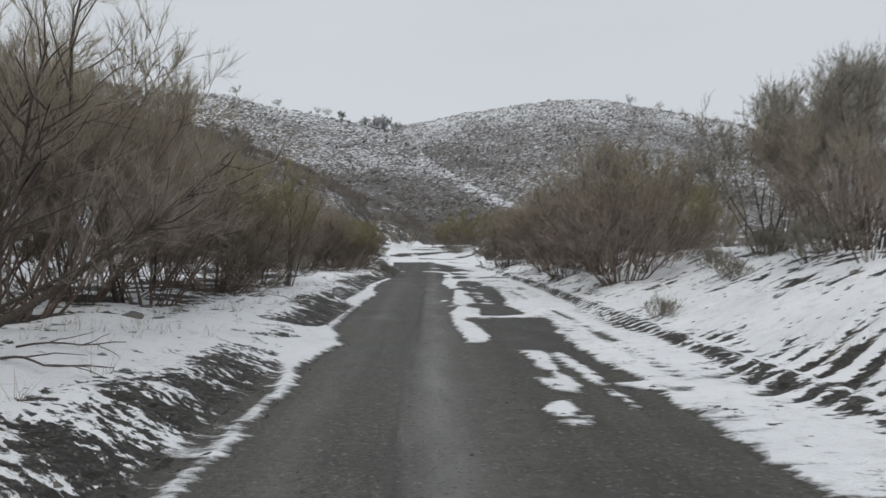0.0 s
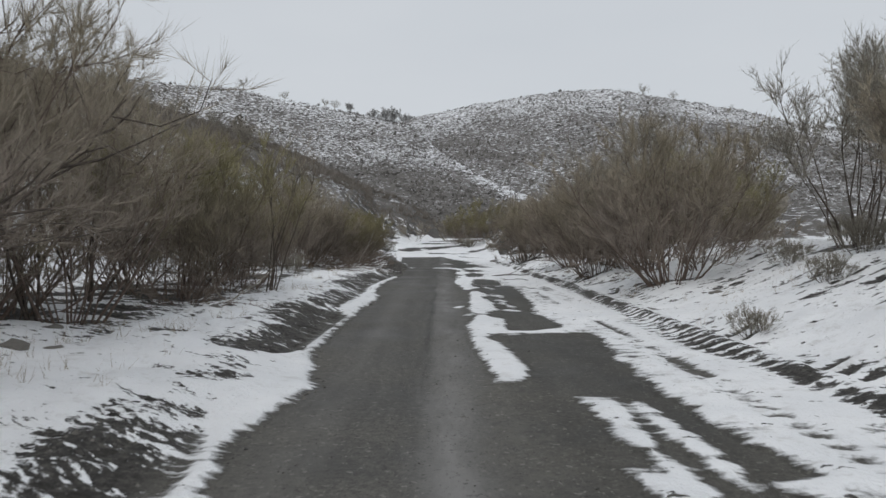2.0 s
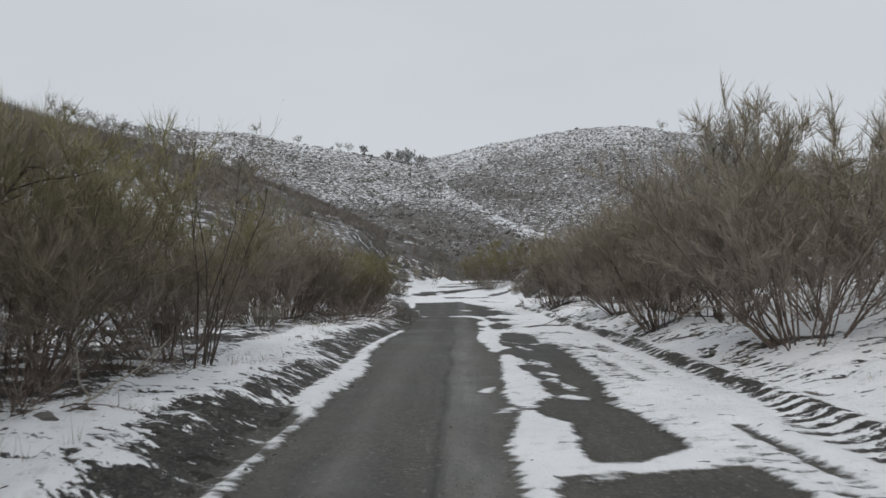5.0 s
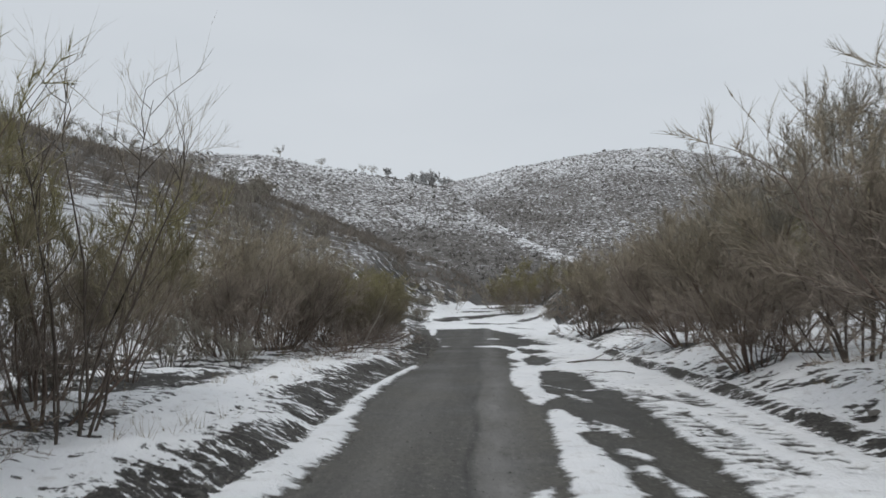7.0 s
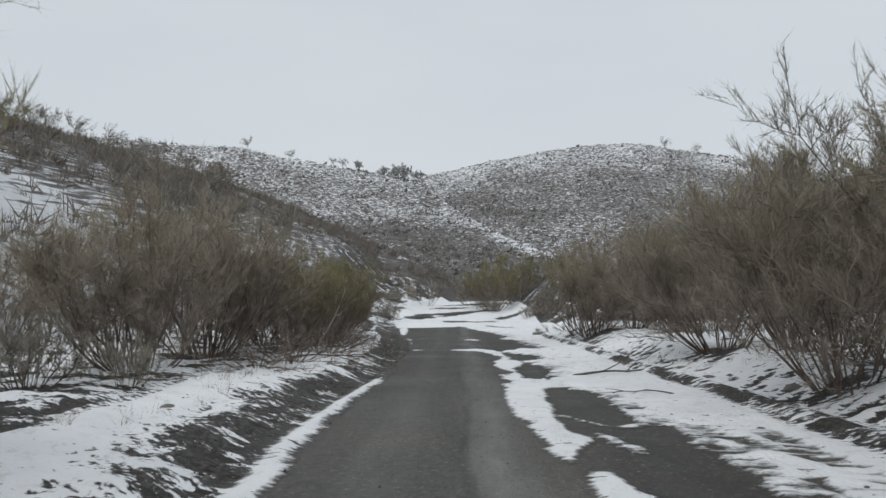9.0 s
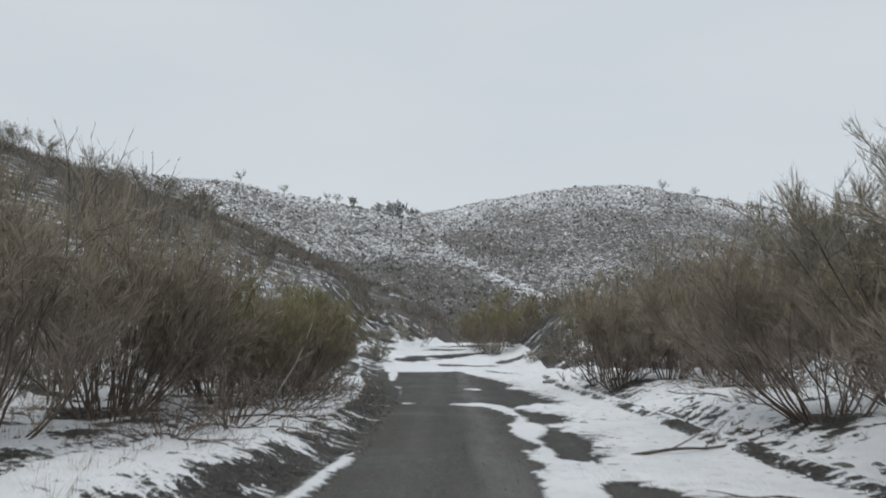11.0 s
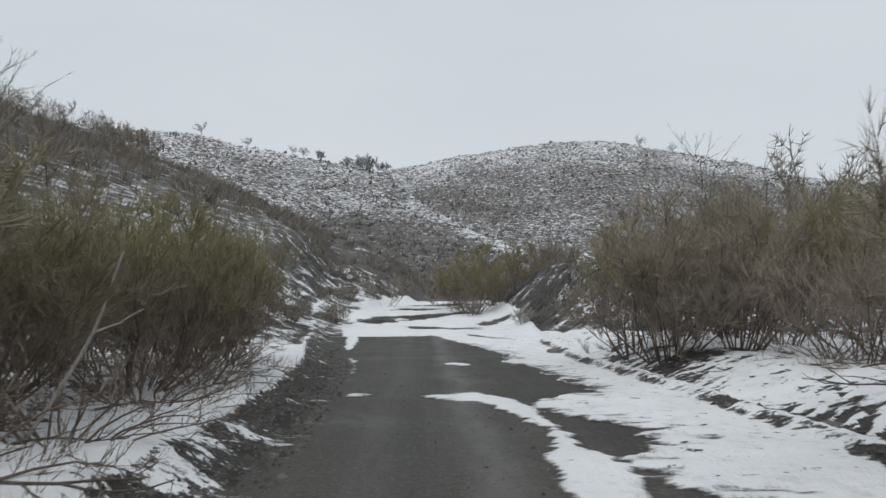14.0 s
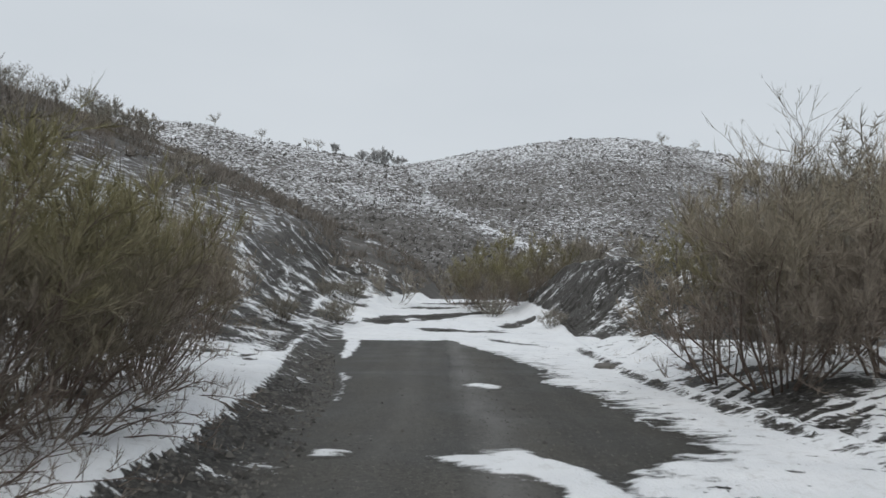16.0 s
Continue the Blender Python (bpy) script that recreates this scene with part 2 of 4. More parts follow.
def ground_material():
    """Dark stony earth; where the attribute 'cover' says so, snow lies between low scrub."""
    m, n, l, b = material("snowy_scrub_ground", 0.9, 0.2)
    p = place(n, l)
    at = n.new("ShaderNodeAttribute")
    at.attribute_name = "cover"
    fine = noise_node(n, l, 38, 5, p, 0.7)
    earth = ramp(n, l, noise_node(n, l, 2.3, 5, p), [(0.3, (0.04, 0.037, 0.034)), (0.7, (0.09, 0.084, 0.076))])
    earth = blend(n, l, 0.8, earth, ramp(n, l, fine, [(0.3, (0.35, 0.35, 0.35)), (0.7, (1.5, 1.5, 1.5))]), "MULTIPLY")
    # scrub tone, paler than the earth partly to stand in for haze on the hills
    scrub = ramp(n, l, noise_node(n, l, 0.5, 5, p), [(0.3, (0.105, 0.098, 0.092)), (0.7, (0.19, 0.18, 0.17))])
    earth = blend(n, l, math_node(n, l, "MULTIPLY", at.outputs["Fac"], 1.6, True), earth, scrub)
    side = n.new("ShaderNodeAttribute")
    side.attribute_name = "side"
    patchy = noise_node(n, l, 1.5, 6, place(n, l, (0.8, 1.0, 1.0)), 0.68)
    terraces = noise_node(n, l, 1.3, 6, place(n, l, (0.8, 0.55, 6.5)), 0.66)
    patchy = blend(n, l, side.outputs["Fac"], patchy, terraces)
    big = noise_node(n, l, 0.05, 3, p)
    s = math_node(n, l, "ADD", patchy, math_node(n, l, "MULTIPLY", math_node(n, l, "SUBTRACT", big, 0.5), 0.22))
    s = math_node(n, l, "ADD", s, math_node(n, l, "SUBTRACT", at.outputs["Fac"], 1.0))
    s = math_node(n, l, "MULTIPLY", math_node(n, l, "SUBTRACT", s, 0.085), 11, True)
    snow = ramp(n, l, noise_node(n, l, 1.3, 4, p), [(0.3, (0.70, 0.72, 0.75)), (0.7, (0.84, 0.85, 0.87))])
    l.new(blend(n, l, s, earth, snow), b.inputs["Base Color"])
    relief(n, l, b, blend(n, l, 0.5, fine, noise_node(n, l, 7, 6, p, 0.7)), 1.0, 0.07)
    return m


def bark_material(name, dark, light):
    m, n, l, b = material(name, 0.85, 0.2)
    p = place(n, l, (1, 1, 0.3))
    f = noise_node(n, l, 40, 4, p)
    l.new(ramp(n, l, f, [(0.3, dark), (0.7, light)]), b.inputs["Base Color"])
    relief(n, l, b, f, 0.5, 0.01)
    return m


def twig_material(name, low, mid, high, old=None, from_z=0.8, to_z=2.6):
    """Twigs of mixed tone; with 'old', the lower wood of the plant is that colour and the young shoots above it the others."""
    m, n, l, b = material(name, 0.8, 0.2)
    g = n.new("ShaderNodeNewGeometry")
    f = blend(n, l, 0.45, noise_node(n, l, 1.1, 3, place(n, l)), g.outputs["Random Per Island"])
    c = ramp(n, l, f, [(0.25, low), (0.5, mid), (0.75, high)])
    if old:
        local = n.new("ShaderNodeTexCoord").outputs["Object"]
        z = n.new("ShaderNodeSeparateXYZ")
        l.new(local, z.inputs[0])
        h = math_node(n, l, "ADD", z.outputs[2], math_node(n, l, "MULTIPLY", math_node(n, l, "SUBTRACT", noise_node(n, l, 0.9, 3, local), 0.5), 3.5))
        h = math_node(n, l, "DIVIDE", math_node(n, l, "SUBTRACT", h, from_z), to_z - from_z, True)
        wood = ramp(n, l, f, [(0.25, tuple(0.72 * v for v in old)), (0.75, tuple(1.28 * v for v in old))])
        c = blend(n, l, h, wood, c)
    l.new(c, b.inputs["Base Color"])
    return m


def stone_material():
    m, n, l, b = material("dark_stone", 0.8, 0.3)
    p = place(n, l)
    g = n.new("ShaderNodeNewGeometry")
    f = blend(n, l, 0.6, noise_node(n, l, 14, 5, p), g.outputs["Random Per Island"])
    l.new(ramp(n, l, f, [(0.2, (0.045, 0.043, 0.04)), (0.8, (0.17, 0.16, 0.145))]), b.inputs["Base Color"])
    relief(n, l, b, noise_node(n, l, 60, 4, p), 0.4, 0.01)
    return m


ROAD, SNOW, GROUND, STONE = road_material(), snow_material(), ground_material(), stone_material()
BARK = bark_material("brown_bark", (0.06, 0.05, 0.042), (0.14, 0.115, 0.096))
RED_BARK = bark_material("reddish_bark", (0.095, 0.072, 0.059), (0.213, 0.166, 0.139))
GREEN = twig_material("olive_twigs", (0.172, 0.155, 0.084), (0.245, 0.225, 0.122), (0.325, 0.298, 0.166), (0.240, 0.204, 0.172))
BROWN = twig_material("brown_twigs", (0.226, 0.194, 0.146), (0.307, 0.268, 0.203), (0.40, 0.354, 0.272), (0.268, 0.229, 0.195))
GREY = twig_material("grey_twigs", (0.198, 0.180, 0.148), (0.270, 0.250, 0.208), (0.350, 0.328, 0.282))
# far scrub, lightened a little to put distance haze into its colour
HEATH = twig_material("dry_heath", (0.112, 0.105, 0.099), (0.168, 0.159, 0.149), (0.241, 0.230, 0.216))
SLOPE_HEATH = twig_material("brown_heath", (0.15, 0.133, 0.115), (0.21, 0.188, 0.162), (0.28, 0.252, 0.22))
HAZEL = twig_material("grey_brown_twigs", (0.249, 0.223, 0.186), (0.322, 0.294, 0.249), (0.407, 0.375, 0.322))
# snow-dusted twigs, paled further: distance haze is mixed into this colour
HAZY_FROST = twig_material("hazy_frosted_twigs", (0.38, 0.376, 0.372), (0.47, 0.467, 0.463), (0.56, 0.558, 0.556))
PALE = bark_material("pale_dead_wood", (0.26, 0.24, 0.20), (0.44, 0.41, 0.36))
STRAW = twig_material("dry_straw", (0.16, 0.12, 0.07), (0.26, 0.20, 0.12), (0.34, 0.28, 0.18))

# ---- the lie of the land ----
LEFT_EDGE = [(-8, -0.7), (5, -0.75), (7.2, -0.8), (8.4, -0.58), (9.6, -0.85), (11, -1.0), (15, -1.0), (18.6, -0.92), (20, -1.08), (22, -1.25),
             (25, -1.2), (29, -1.0), (36, -1.15), (41, -1.5), (43, -1.8), (48, -2.5), (52, -2.9), (56, -3.4), (60, -4.0)]
RIGHT_EDGE = [(-8, 2.9), (2.4, 2.82), (3.3, 2.72), (4.8, 2.78), (6.0, 2.8), (6.7, 2.65), (8.6, 2.57), (10.3, 2.64), (11.6, 2.79), (12.4, 2.72), (13.4, 2.5), (14.1, 2.4),
              (14.9, 2.33), (15.3, 2.23), (15.6, 2.5), (15.8, 2.31), (17.3, 2.51), (20.6, 2.6), (22.9, 2.63), (23.3, 2.3), (24.7, 2.4), (26.1, 2.32), (26.6, 1.9), (27.0, 1.15),
              (27.35, 1.2), (27.55, 1.85), (29.2, 2.15), (30.4, 2.15), (30.9, 1.95), (31.7, 1.75), (32.1, 2.1), (33.2, 2.5), (34.0, 1.9), (34.6, 1.5), (35.6, 1.7), (36.6, 2.65),
              (37.4, 2.65), (39.4, 2.42), (40.8, 2.5), (42.0, 1.95), (44.5, 2.2), (47.3, 1.86), (49.5, 1.5), (51.5, 0.8), (54, -0.2), (57, -2.5), (60, -3.8)]
BERM = [(-8, 4.15), (8, 4.05), (16, 4.05), (24, 4.15), (30, 3.9), (36, 3.95), (42, 3.65), (50, 4.1), (60, 4.8)]
ORIGIN = (0.0, 22.0, 1.4)


def far_hills(x, y):
    """Two overlapping hills across the valley's head: a long ridge whose spur runs down in front of a rounded summit behind it."""
    d = np.maximum(y - ORIGIN[1], 1.0)
    u = np.clip(x / d, -3, 3)
    near_t = curve(u, [(-3, 0.20), (-1.2, 0.245), (-0.5, 0.242), (-0.37, 0.232), (-0.29, 0.222), (-0.2, 0.205), (-0.12, 0.19), (-0.045, 0.172), (0.0, 0.135), (0.08, 0.088), (0.18, 0.058), (0.3, 0.03), (0.5, 0.01), (3, 0.0)])
    near_d = curve(u, [(-0.6, 190), (-0.1, 190), (-0.04, 183), (0.0, 165), (0.08, 138), (0.18, 118), (0.3, 105)])
    foot = curve(u, [(-0.6, 75), (0.0, 52), (0.3, 60)])
    crest = ORIGIN[2] + near_t * near_d
    z1 = crest * np.clip((d - foot) / (near_d - foot), 0, 1) ** 1.6 - 0.30 * np.maximum(d - near_d, 0)
    far_t = curve(u, [(-3, 0.1), (-0.3, 0.12), (-0.15, 0.15), (-0.045, 0.177), (0.0, 0.186), (0.061, 0.201), (0.138, 0.214), (0.234, 0.219), (0.292, 0.215), (0.367, 0.202), (0.443, 0.189), (0.503, 0.175), (0.8, 0.15), (3, 0.12)])
    far_d = 235.0
    z2 = (ORIGIN[2] + far_t * far_d) * np.clip((d - 85) / (far_d - 85), 0, 1) ** 1.35 - 0.12 * np.maximum(d - far_d, 0)
    rough = fbm(x / 14, y / 14, 5) * 1.1 + fbm(x / 4.0, y / 3.0, 9) * 0.45
    z = np.maximum(np.maximum(z1, z2), 0)
    return z + rough * step(1.5, 12, z)


def hill_cover(x, y):
    """How much of the far hills the snow covers: the near ridge more than the summit behind, most along the spur's crest."""
    d = np.maximum(y - ORIGIN[1], 1.0)
    u = np.clip(x / d, -3, 3)
    edge = curve(u, [(-0.6, 190), (-0.1, 190), (-0.04, 183), (0.0, 165), (0.08, 138), (0.18, 118), (0.3, 105)])
    near = 1 - step(0, 4, d - edge)
    spur = np.exp(-((d - edge + 5) / 7) ** 2) * step(0.0, 0.06, u) * (1 - step(0.2, 0.3, u))
    return near * (0.05 * step(110, 160, d) - 0.10 * (1 - step(80, 125, d))) + (1 - near) * (0.055 * step(165, 225, d)) + 0.09 * spur


def spur_height(x, y):
    """A lower spur of the left hill, running down to the bend."""
    crest = curve(x, [(-40, 12.0), (-13, 8.3), (-8, 7.2), (-4.3, 6.2), (-2.2, 4.9), (-0.6, 3.6), (0.6, 2.5), (3, 1.6)])
    foot = curve(x, [(-12, 56), (-3, 63), (2, 78)])
    z = crest * np.clip((y - foot) / (89 - foot), 0, 1) ** 0.9 - 0.35 * np.maximum(y - 89, 0)
    return z + (0.35 * fbm(x / 3.5, y / 3.5, 24) + 0.12 * fbm(x, y, 25)) * step(0.5, 3, z)


def land(x, y):
    """Height of the bare ground."""
    x, y = np.asarray(x, float), np.asarray(y, float)
    le, be = curve(y, LEFT_EDGE), curve(y, BERM)
    near = 1 - step(50, 58, y)
    # left bank, bench and the hillside behind it
    a = le - x
    z = 0.03 * step(0.15, 0.4, a) + 0.17 * step(0.25, 1.0, a) * near + 0.12 * step(1.0, 3.2, a)
    z = z + 0.025 * fbm(x * 3.0, y * 3.0, 37) * step(0.2, 0.5, a) * (1 - step(1.4, 2.0, a))
    z = z + (0.10 * fbm(x * 1.3, y * 0.9, 3) + 0.015 * fbm(x * 4, y * 4, 33)) * step(0.3, 1.2, a)
    start = curve(y, [(-10, 9.5), (20, 8.5), (34, 6.0), (46, 3.2), (60, 2.2), (80, 0.0)])
    h = np.maximum(-x - start, 0)
    slope = 0.50 * h * step(0, 9, h) + 0.1 * step(0, 2, h)
    top = 23 + 2.0 * fbm(x / 18, y / 18, 21)
    hill = 1.06 * top * (1 - np.exp(-slope / top * 1.25))
    hill = hill * (1 - 0.75 * step(105, 165, y)) + 0.25 * fbm(x / 3, y / 3, 8) * step(0.5, 4, h)
    z = z + hill
    # right berm and the bench behind it
    r = x - be
    z = z + (0.14 * np.exp(-((r - 0.12) / 0.22) ** 2) + 0.42 * step(0.2, 1.9, r)) * (1 - 0.5 * step(46, 54, y))
    z = z + (0.10 * fbm(x * 0.9, y * 0.9, 4) + 0.015 * fbm(x * 4, y * 4, 34)) * step(0.0, 0.8, r)
    early = 1 - step(22, 34, y)
    z = z + early * (0.9 * step(5.2, 8.5, x + 0.12 * (12 - y)) + 0.9 * step(10, 17, x))
    z = z + 0.07 * np.maximum(x - 18, 0)
    z = z + (2.35 + 0.35 * fbm(x * 0.6, y * 0.6, 36) + 0.16 * fbm(x * 2.2, y * 2.2, 38)) * step(0, 1, (x - 3.7) / 3.4) * step(-2.5, 5.0, y - 57 + 1.2 * np.clip(x - 4, 0, 8)) * (1 - 0.7 * step(66, 74, y))
    z = z + 0.05 * np.clip(y - 50, 0, 40)
    return np.maximum(np.maximum(z, spur_height(x, y)), far_hills(x, y))


def road_height(x, y):
    return 0.05 * np.clip(y - 50, 0, 40) + 0.012 * fbm(x * 1.2, y * 0.35, 11) + 0.02 * np.clip(1 - ((x - 0.9) / 2.4) ** 2, -1, 1)


# snow left lying along the track, between the wheel lines: at each y its left and right side
STRIPS = [
    [(8.7, 1.14, 1.34), (8.9, 1.12, 1.45), (9.4, 1.10, 1.52), (9.7, 1.08, 1.47), (10.4, 1.06, 1.42), (11.1, 1.01, 1.38), (11.7, 1.0, 1.22), (12.1, 1.0, 1.3), (12.4, 1.0, 1.65), (13.0, 0.99, 1.53), (14.1, 1.13, 1.66), (14.4, 1.16, 1.46), (14.8, 1.26, 1.38)],
    [(15.0, 1.32, 1.42), (15.3, 1.15, 1.45), (15.8, 1.13, 1.64), (16.3, 1.14, 1.64), (17.2, 1.19, 1.68), (18.0, 1.23, 1.62), (18.9, 1.24, 1.50), (19.2, 1.24, 1.66), (19.7, 1.27, 1.69), (20.3, 1.31, 1.60), (20.7, 1.4, 1.5)],
    [(21.2, 1.25, 1.30), (21.6, 1.18, 1.42), (22.1, 1.17, 1.63), (22.6, 1.17, 1.5), (23.2, 1.13, 1.45), (23.6, 1.0, 1.48), (24.0, 0.99, 1.5), (25.5, 1.02, 1.58), (26.4, 1.07, 1.7), (27.1, 1.10, 2.4), (27.5, 1.3, 2.4)],
    [(27.2, 1.6, 2.4), (28.0, 1.2, 1.5), (29.2, 1.38, 1.48), (29.8, 1.25, 1.46), (30.5, 1.12, 1.55), (31.1, 1.16, 1.80), (31.9, 1.2, 1.75), (32.3, 1.33, 1.56), (33.2, 1.45, 1.56), (34.0, 1.28, 1.54), (34.8, 1.1, 1.5)],
    [(5.65, 1.88, 2.03), (6.1, 1.90, 2.03), (6.6, 1.84, 2.02), (7.3, 1.82, 2.03), (7.85, 1.80, 2.05)],
    [(4.7, 2.34, 2.38), (5.5, 2.25, 2.33), (6.0, 2.20, 2.36), (6.4, 2.17, 2.36), (7.0, 2.16, 2.32), (7.8, 2.18, 2.28)],
    [(5.3, 1.80, 1.98), (5.55, 1.72, 2.07), (5.9, 1.68, 1.98)],
    [(4.2, 1.66, 1.72), (4.5, 1.59, 1.78), (4.85, 1.74, 1.82)],
]
# smaller tongues and scraps: from, to, half-width at each end
TONGUES = [
    (1.4, 12.35, 2.0, 12.4, 0.12, 0.09), (2.0, 12.42, 2.8, 12.9, 0.09, 0.24), (1.67, 4.05, 1.88, 4.15, 0.04, 0.03), (2.5, 5.68, 2.9, 5.6, 0.05, 0.10),
    (1.06, 16.7, 0.86, 16.15, 0.02, 0.05), (1.72, 19.5, 1.98, 18.9, 0.04, 0.04), (1.83, 17.9, 1.97, 17.7, 0.06, 0.04), (1.86, 17.2, 2.0, 16.4, 0.05, 0.07), (1.9, 15.7, 2.04, 15.6, 0.06, 0.05),
    (1.77, 22.4, 1.95, 21.7, 0.07, 0.06), (1.8, 19.8, 1.98, 19.2, 0.03, 0.05), (1.57, 23.6, 2.0, 22.8, 0.03, 0.03), (2.0, 22.8, 2.6, 23.2, 0.03, 0.05), (1.16, 14.95, 0.98, 14.7, 0.02, 0.03),
    (1.62, 26.8, 2.4, 27.1, 0.2, 0.3), (1.16, 28.6, 1.35, 27.6, 0.04, 0.1), (0.1, 36.0, 0.72, 35.85, 0.02, 0.30), (0.72, 35.85, 1.15, 35.4, 0.30, 0.20), (1.15, 35.4, 1.4, 34.5, 0.2, 0.12),
    (0.78, 41.4, 1.02, 41.2, 0.14, 0.1), (-1.62, 43.0, -1.42, 40.6, 0.14, 0.10), (-1.36, 40.4, -1.2, 39.5, 0.06, 0.04), (-2.35, 52.0, -1.98, 46.6, 0.22, 0.06), (-1.3, 36.2, -0.7, 36.1, 0.02, 0.03),
]
# bare patches inside the snow beside the track
BARE = [
    (3.0, 20.5, 3.05, 17.0, 0.05, 0.06), (-3.5, 58.0, -1.2, 61.2, 1.3, 1.2), (-1.2, 61.2, 2.2, 65.0, 1.2, 1.0), (0.6, 56.2, 3.6, 55.0, 0.3, 0.2), (-2.4, 67.0, 2.6, 70.4, 0.7, 0.5), (0.8, 73.5, 5.0, 74.5, 0.9, 0.7),
    (-4.5, 64.5, -2.6, 65.5, 0.5, 0.6), (3.2, 58.0, 4.4, 61.5, 0.3, 0.4), (1.5, 53.0, 3.4, 51.0, 0.12, 0.1), (3.25, 9.0, 3.2, 14.0, 0.03, 0.03),
    (-2.1, 8.45, -1.9, 8.35, 0.10, 0.08), (-1.4, 8.2, -1.25, 8.25, 0.12, 0.07), (-2.9, 10.7, -2.6, 11.0, 0.09, 0.07), (-2.05, 9.6, -1.95, 9.6, 0.06, 0.05), (-4.9, 13.0, -4.6, 13.3, 0.12, 0.1), (-3.9, 23.0, -3.6, 20.4, 0.10, 0.08),
]


# rows of tyre-lug marks: centre line, half-width, from, to
LUGS = [([(6, 3.22), (9, 3.2), (10.9, 3.1), (12.3, 3.0)], 0.055, 6.0, 12.3), ([(17, 2.85), (20, 2.8), (23.4, 2.6), (26, 2.5)], 0.10, 17.0, 25.6), ([(17, 3.5), (20, 3.5), (24, 3.45)], 0.11, 17.2, 22.4),
        ([(21, 3.5), (22, 3.1), (22.6, 2.8)], 0.12, 21.0, 22.6), ([(15, 4.65), (19.5, 4.75)], 0.36, 15.6, 19.0)]
# fans of earth thrown up beside the berm: centre, half-width, half-length
FANS = [(4.55, 5.5, 0.95, 1.7), (4.5, 12.2, 0.5, 1.1), (4.65, 9.0, 0.25, 0.8), (4.7, 24.0, 0.4, 1.4), (4.6, 33.0, 0.5, 1.6), (4.5, 39.0, 0.6, 2.2)]
# dead twigs and leaf litter lie bare below these shrubs: x, y, radius
LITTER = [(-4.9, 8.2, 0.8), (-4.8, 6.5, 0.4), (-4.3, 15.0, 1.4), (-6.2, 17.5, 1.2), (-4.4, 21.4, 0.8), (-5.2, 24.2, 0.8), (-4.9, 30.0, 0.8), (-4.0, 32.0, 0.6), (-3.8, 34.6, 0.5), (-3.8, 37.4, 0.6),
          (5.8, 18.5, 0.7), (5.3, 24.4, 0.7), (6.9, 26.0, 0.8), (5.6, 29.6, 0.8), (5.1, 39.2, 1.0), (6.2, 39.6, 0.8), (8.7, 16.0, 0.9), (9.7, 18.2, 0.7)]


def stroke(x, y, s, squash=1.0):
    ax, ay, bx, by, ra, rb = s
    vx, vy = bx - ax, by - ay
    t = np.clip(((x - ax) * vx + (y - ay) * vy) / (vx * vx + vy * vy), 0, 1)
    return ra + (rb - ra) * t - np.hypot(x - ax - t * vx, (y - ay - t * vy) * squash)


def strip_field(x, y, rows):
    """How far inside a strip of snow, in metres; below nought outside it."""
    ys = [r[0] for r in rows]
    left, right = np.interp(y, ys, [r[1] for r in rows]), np.interp(y, ys, [r[2] for r in rows])
    return np.minimum(np.minimum(x - left, right - x), np.minimum(y - ys[0], ys[-1] - y) * 0.5)


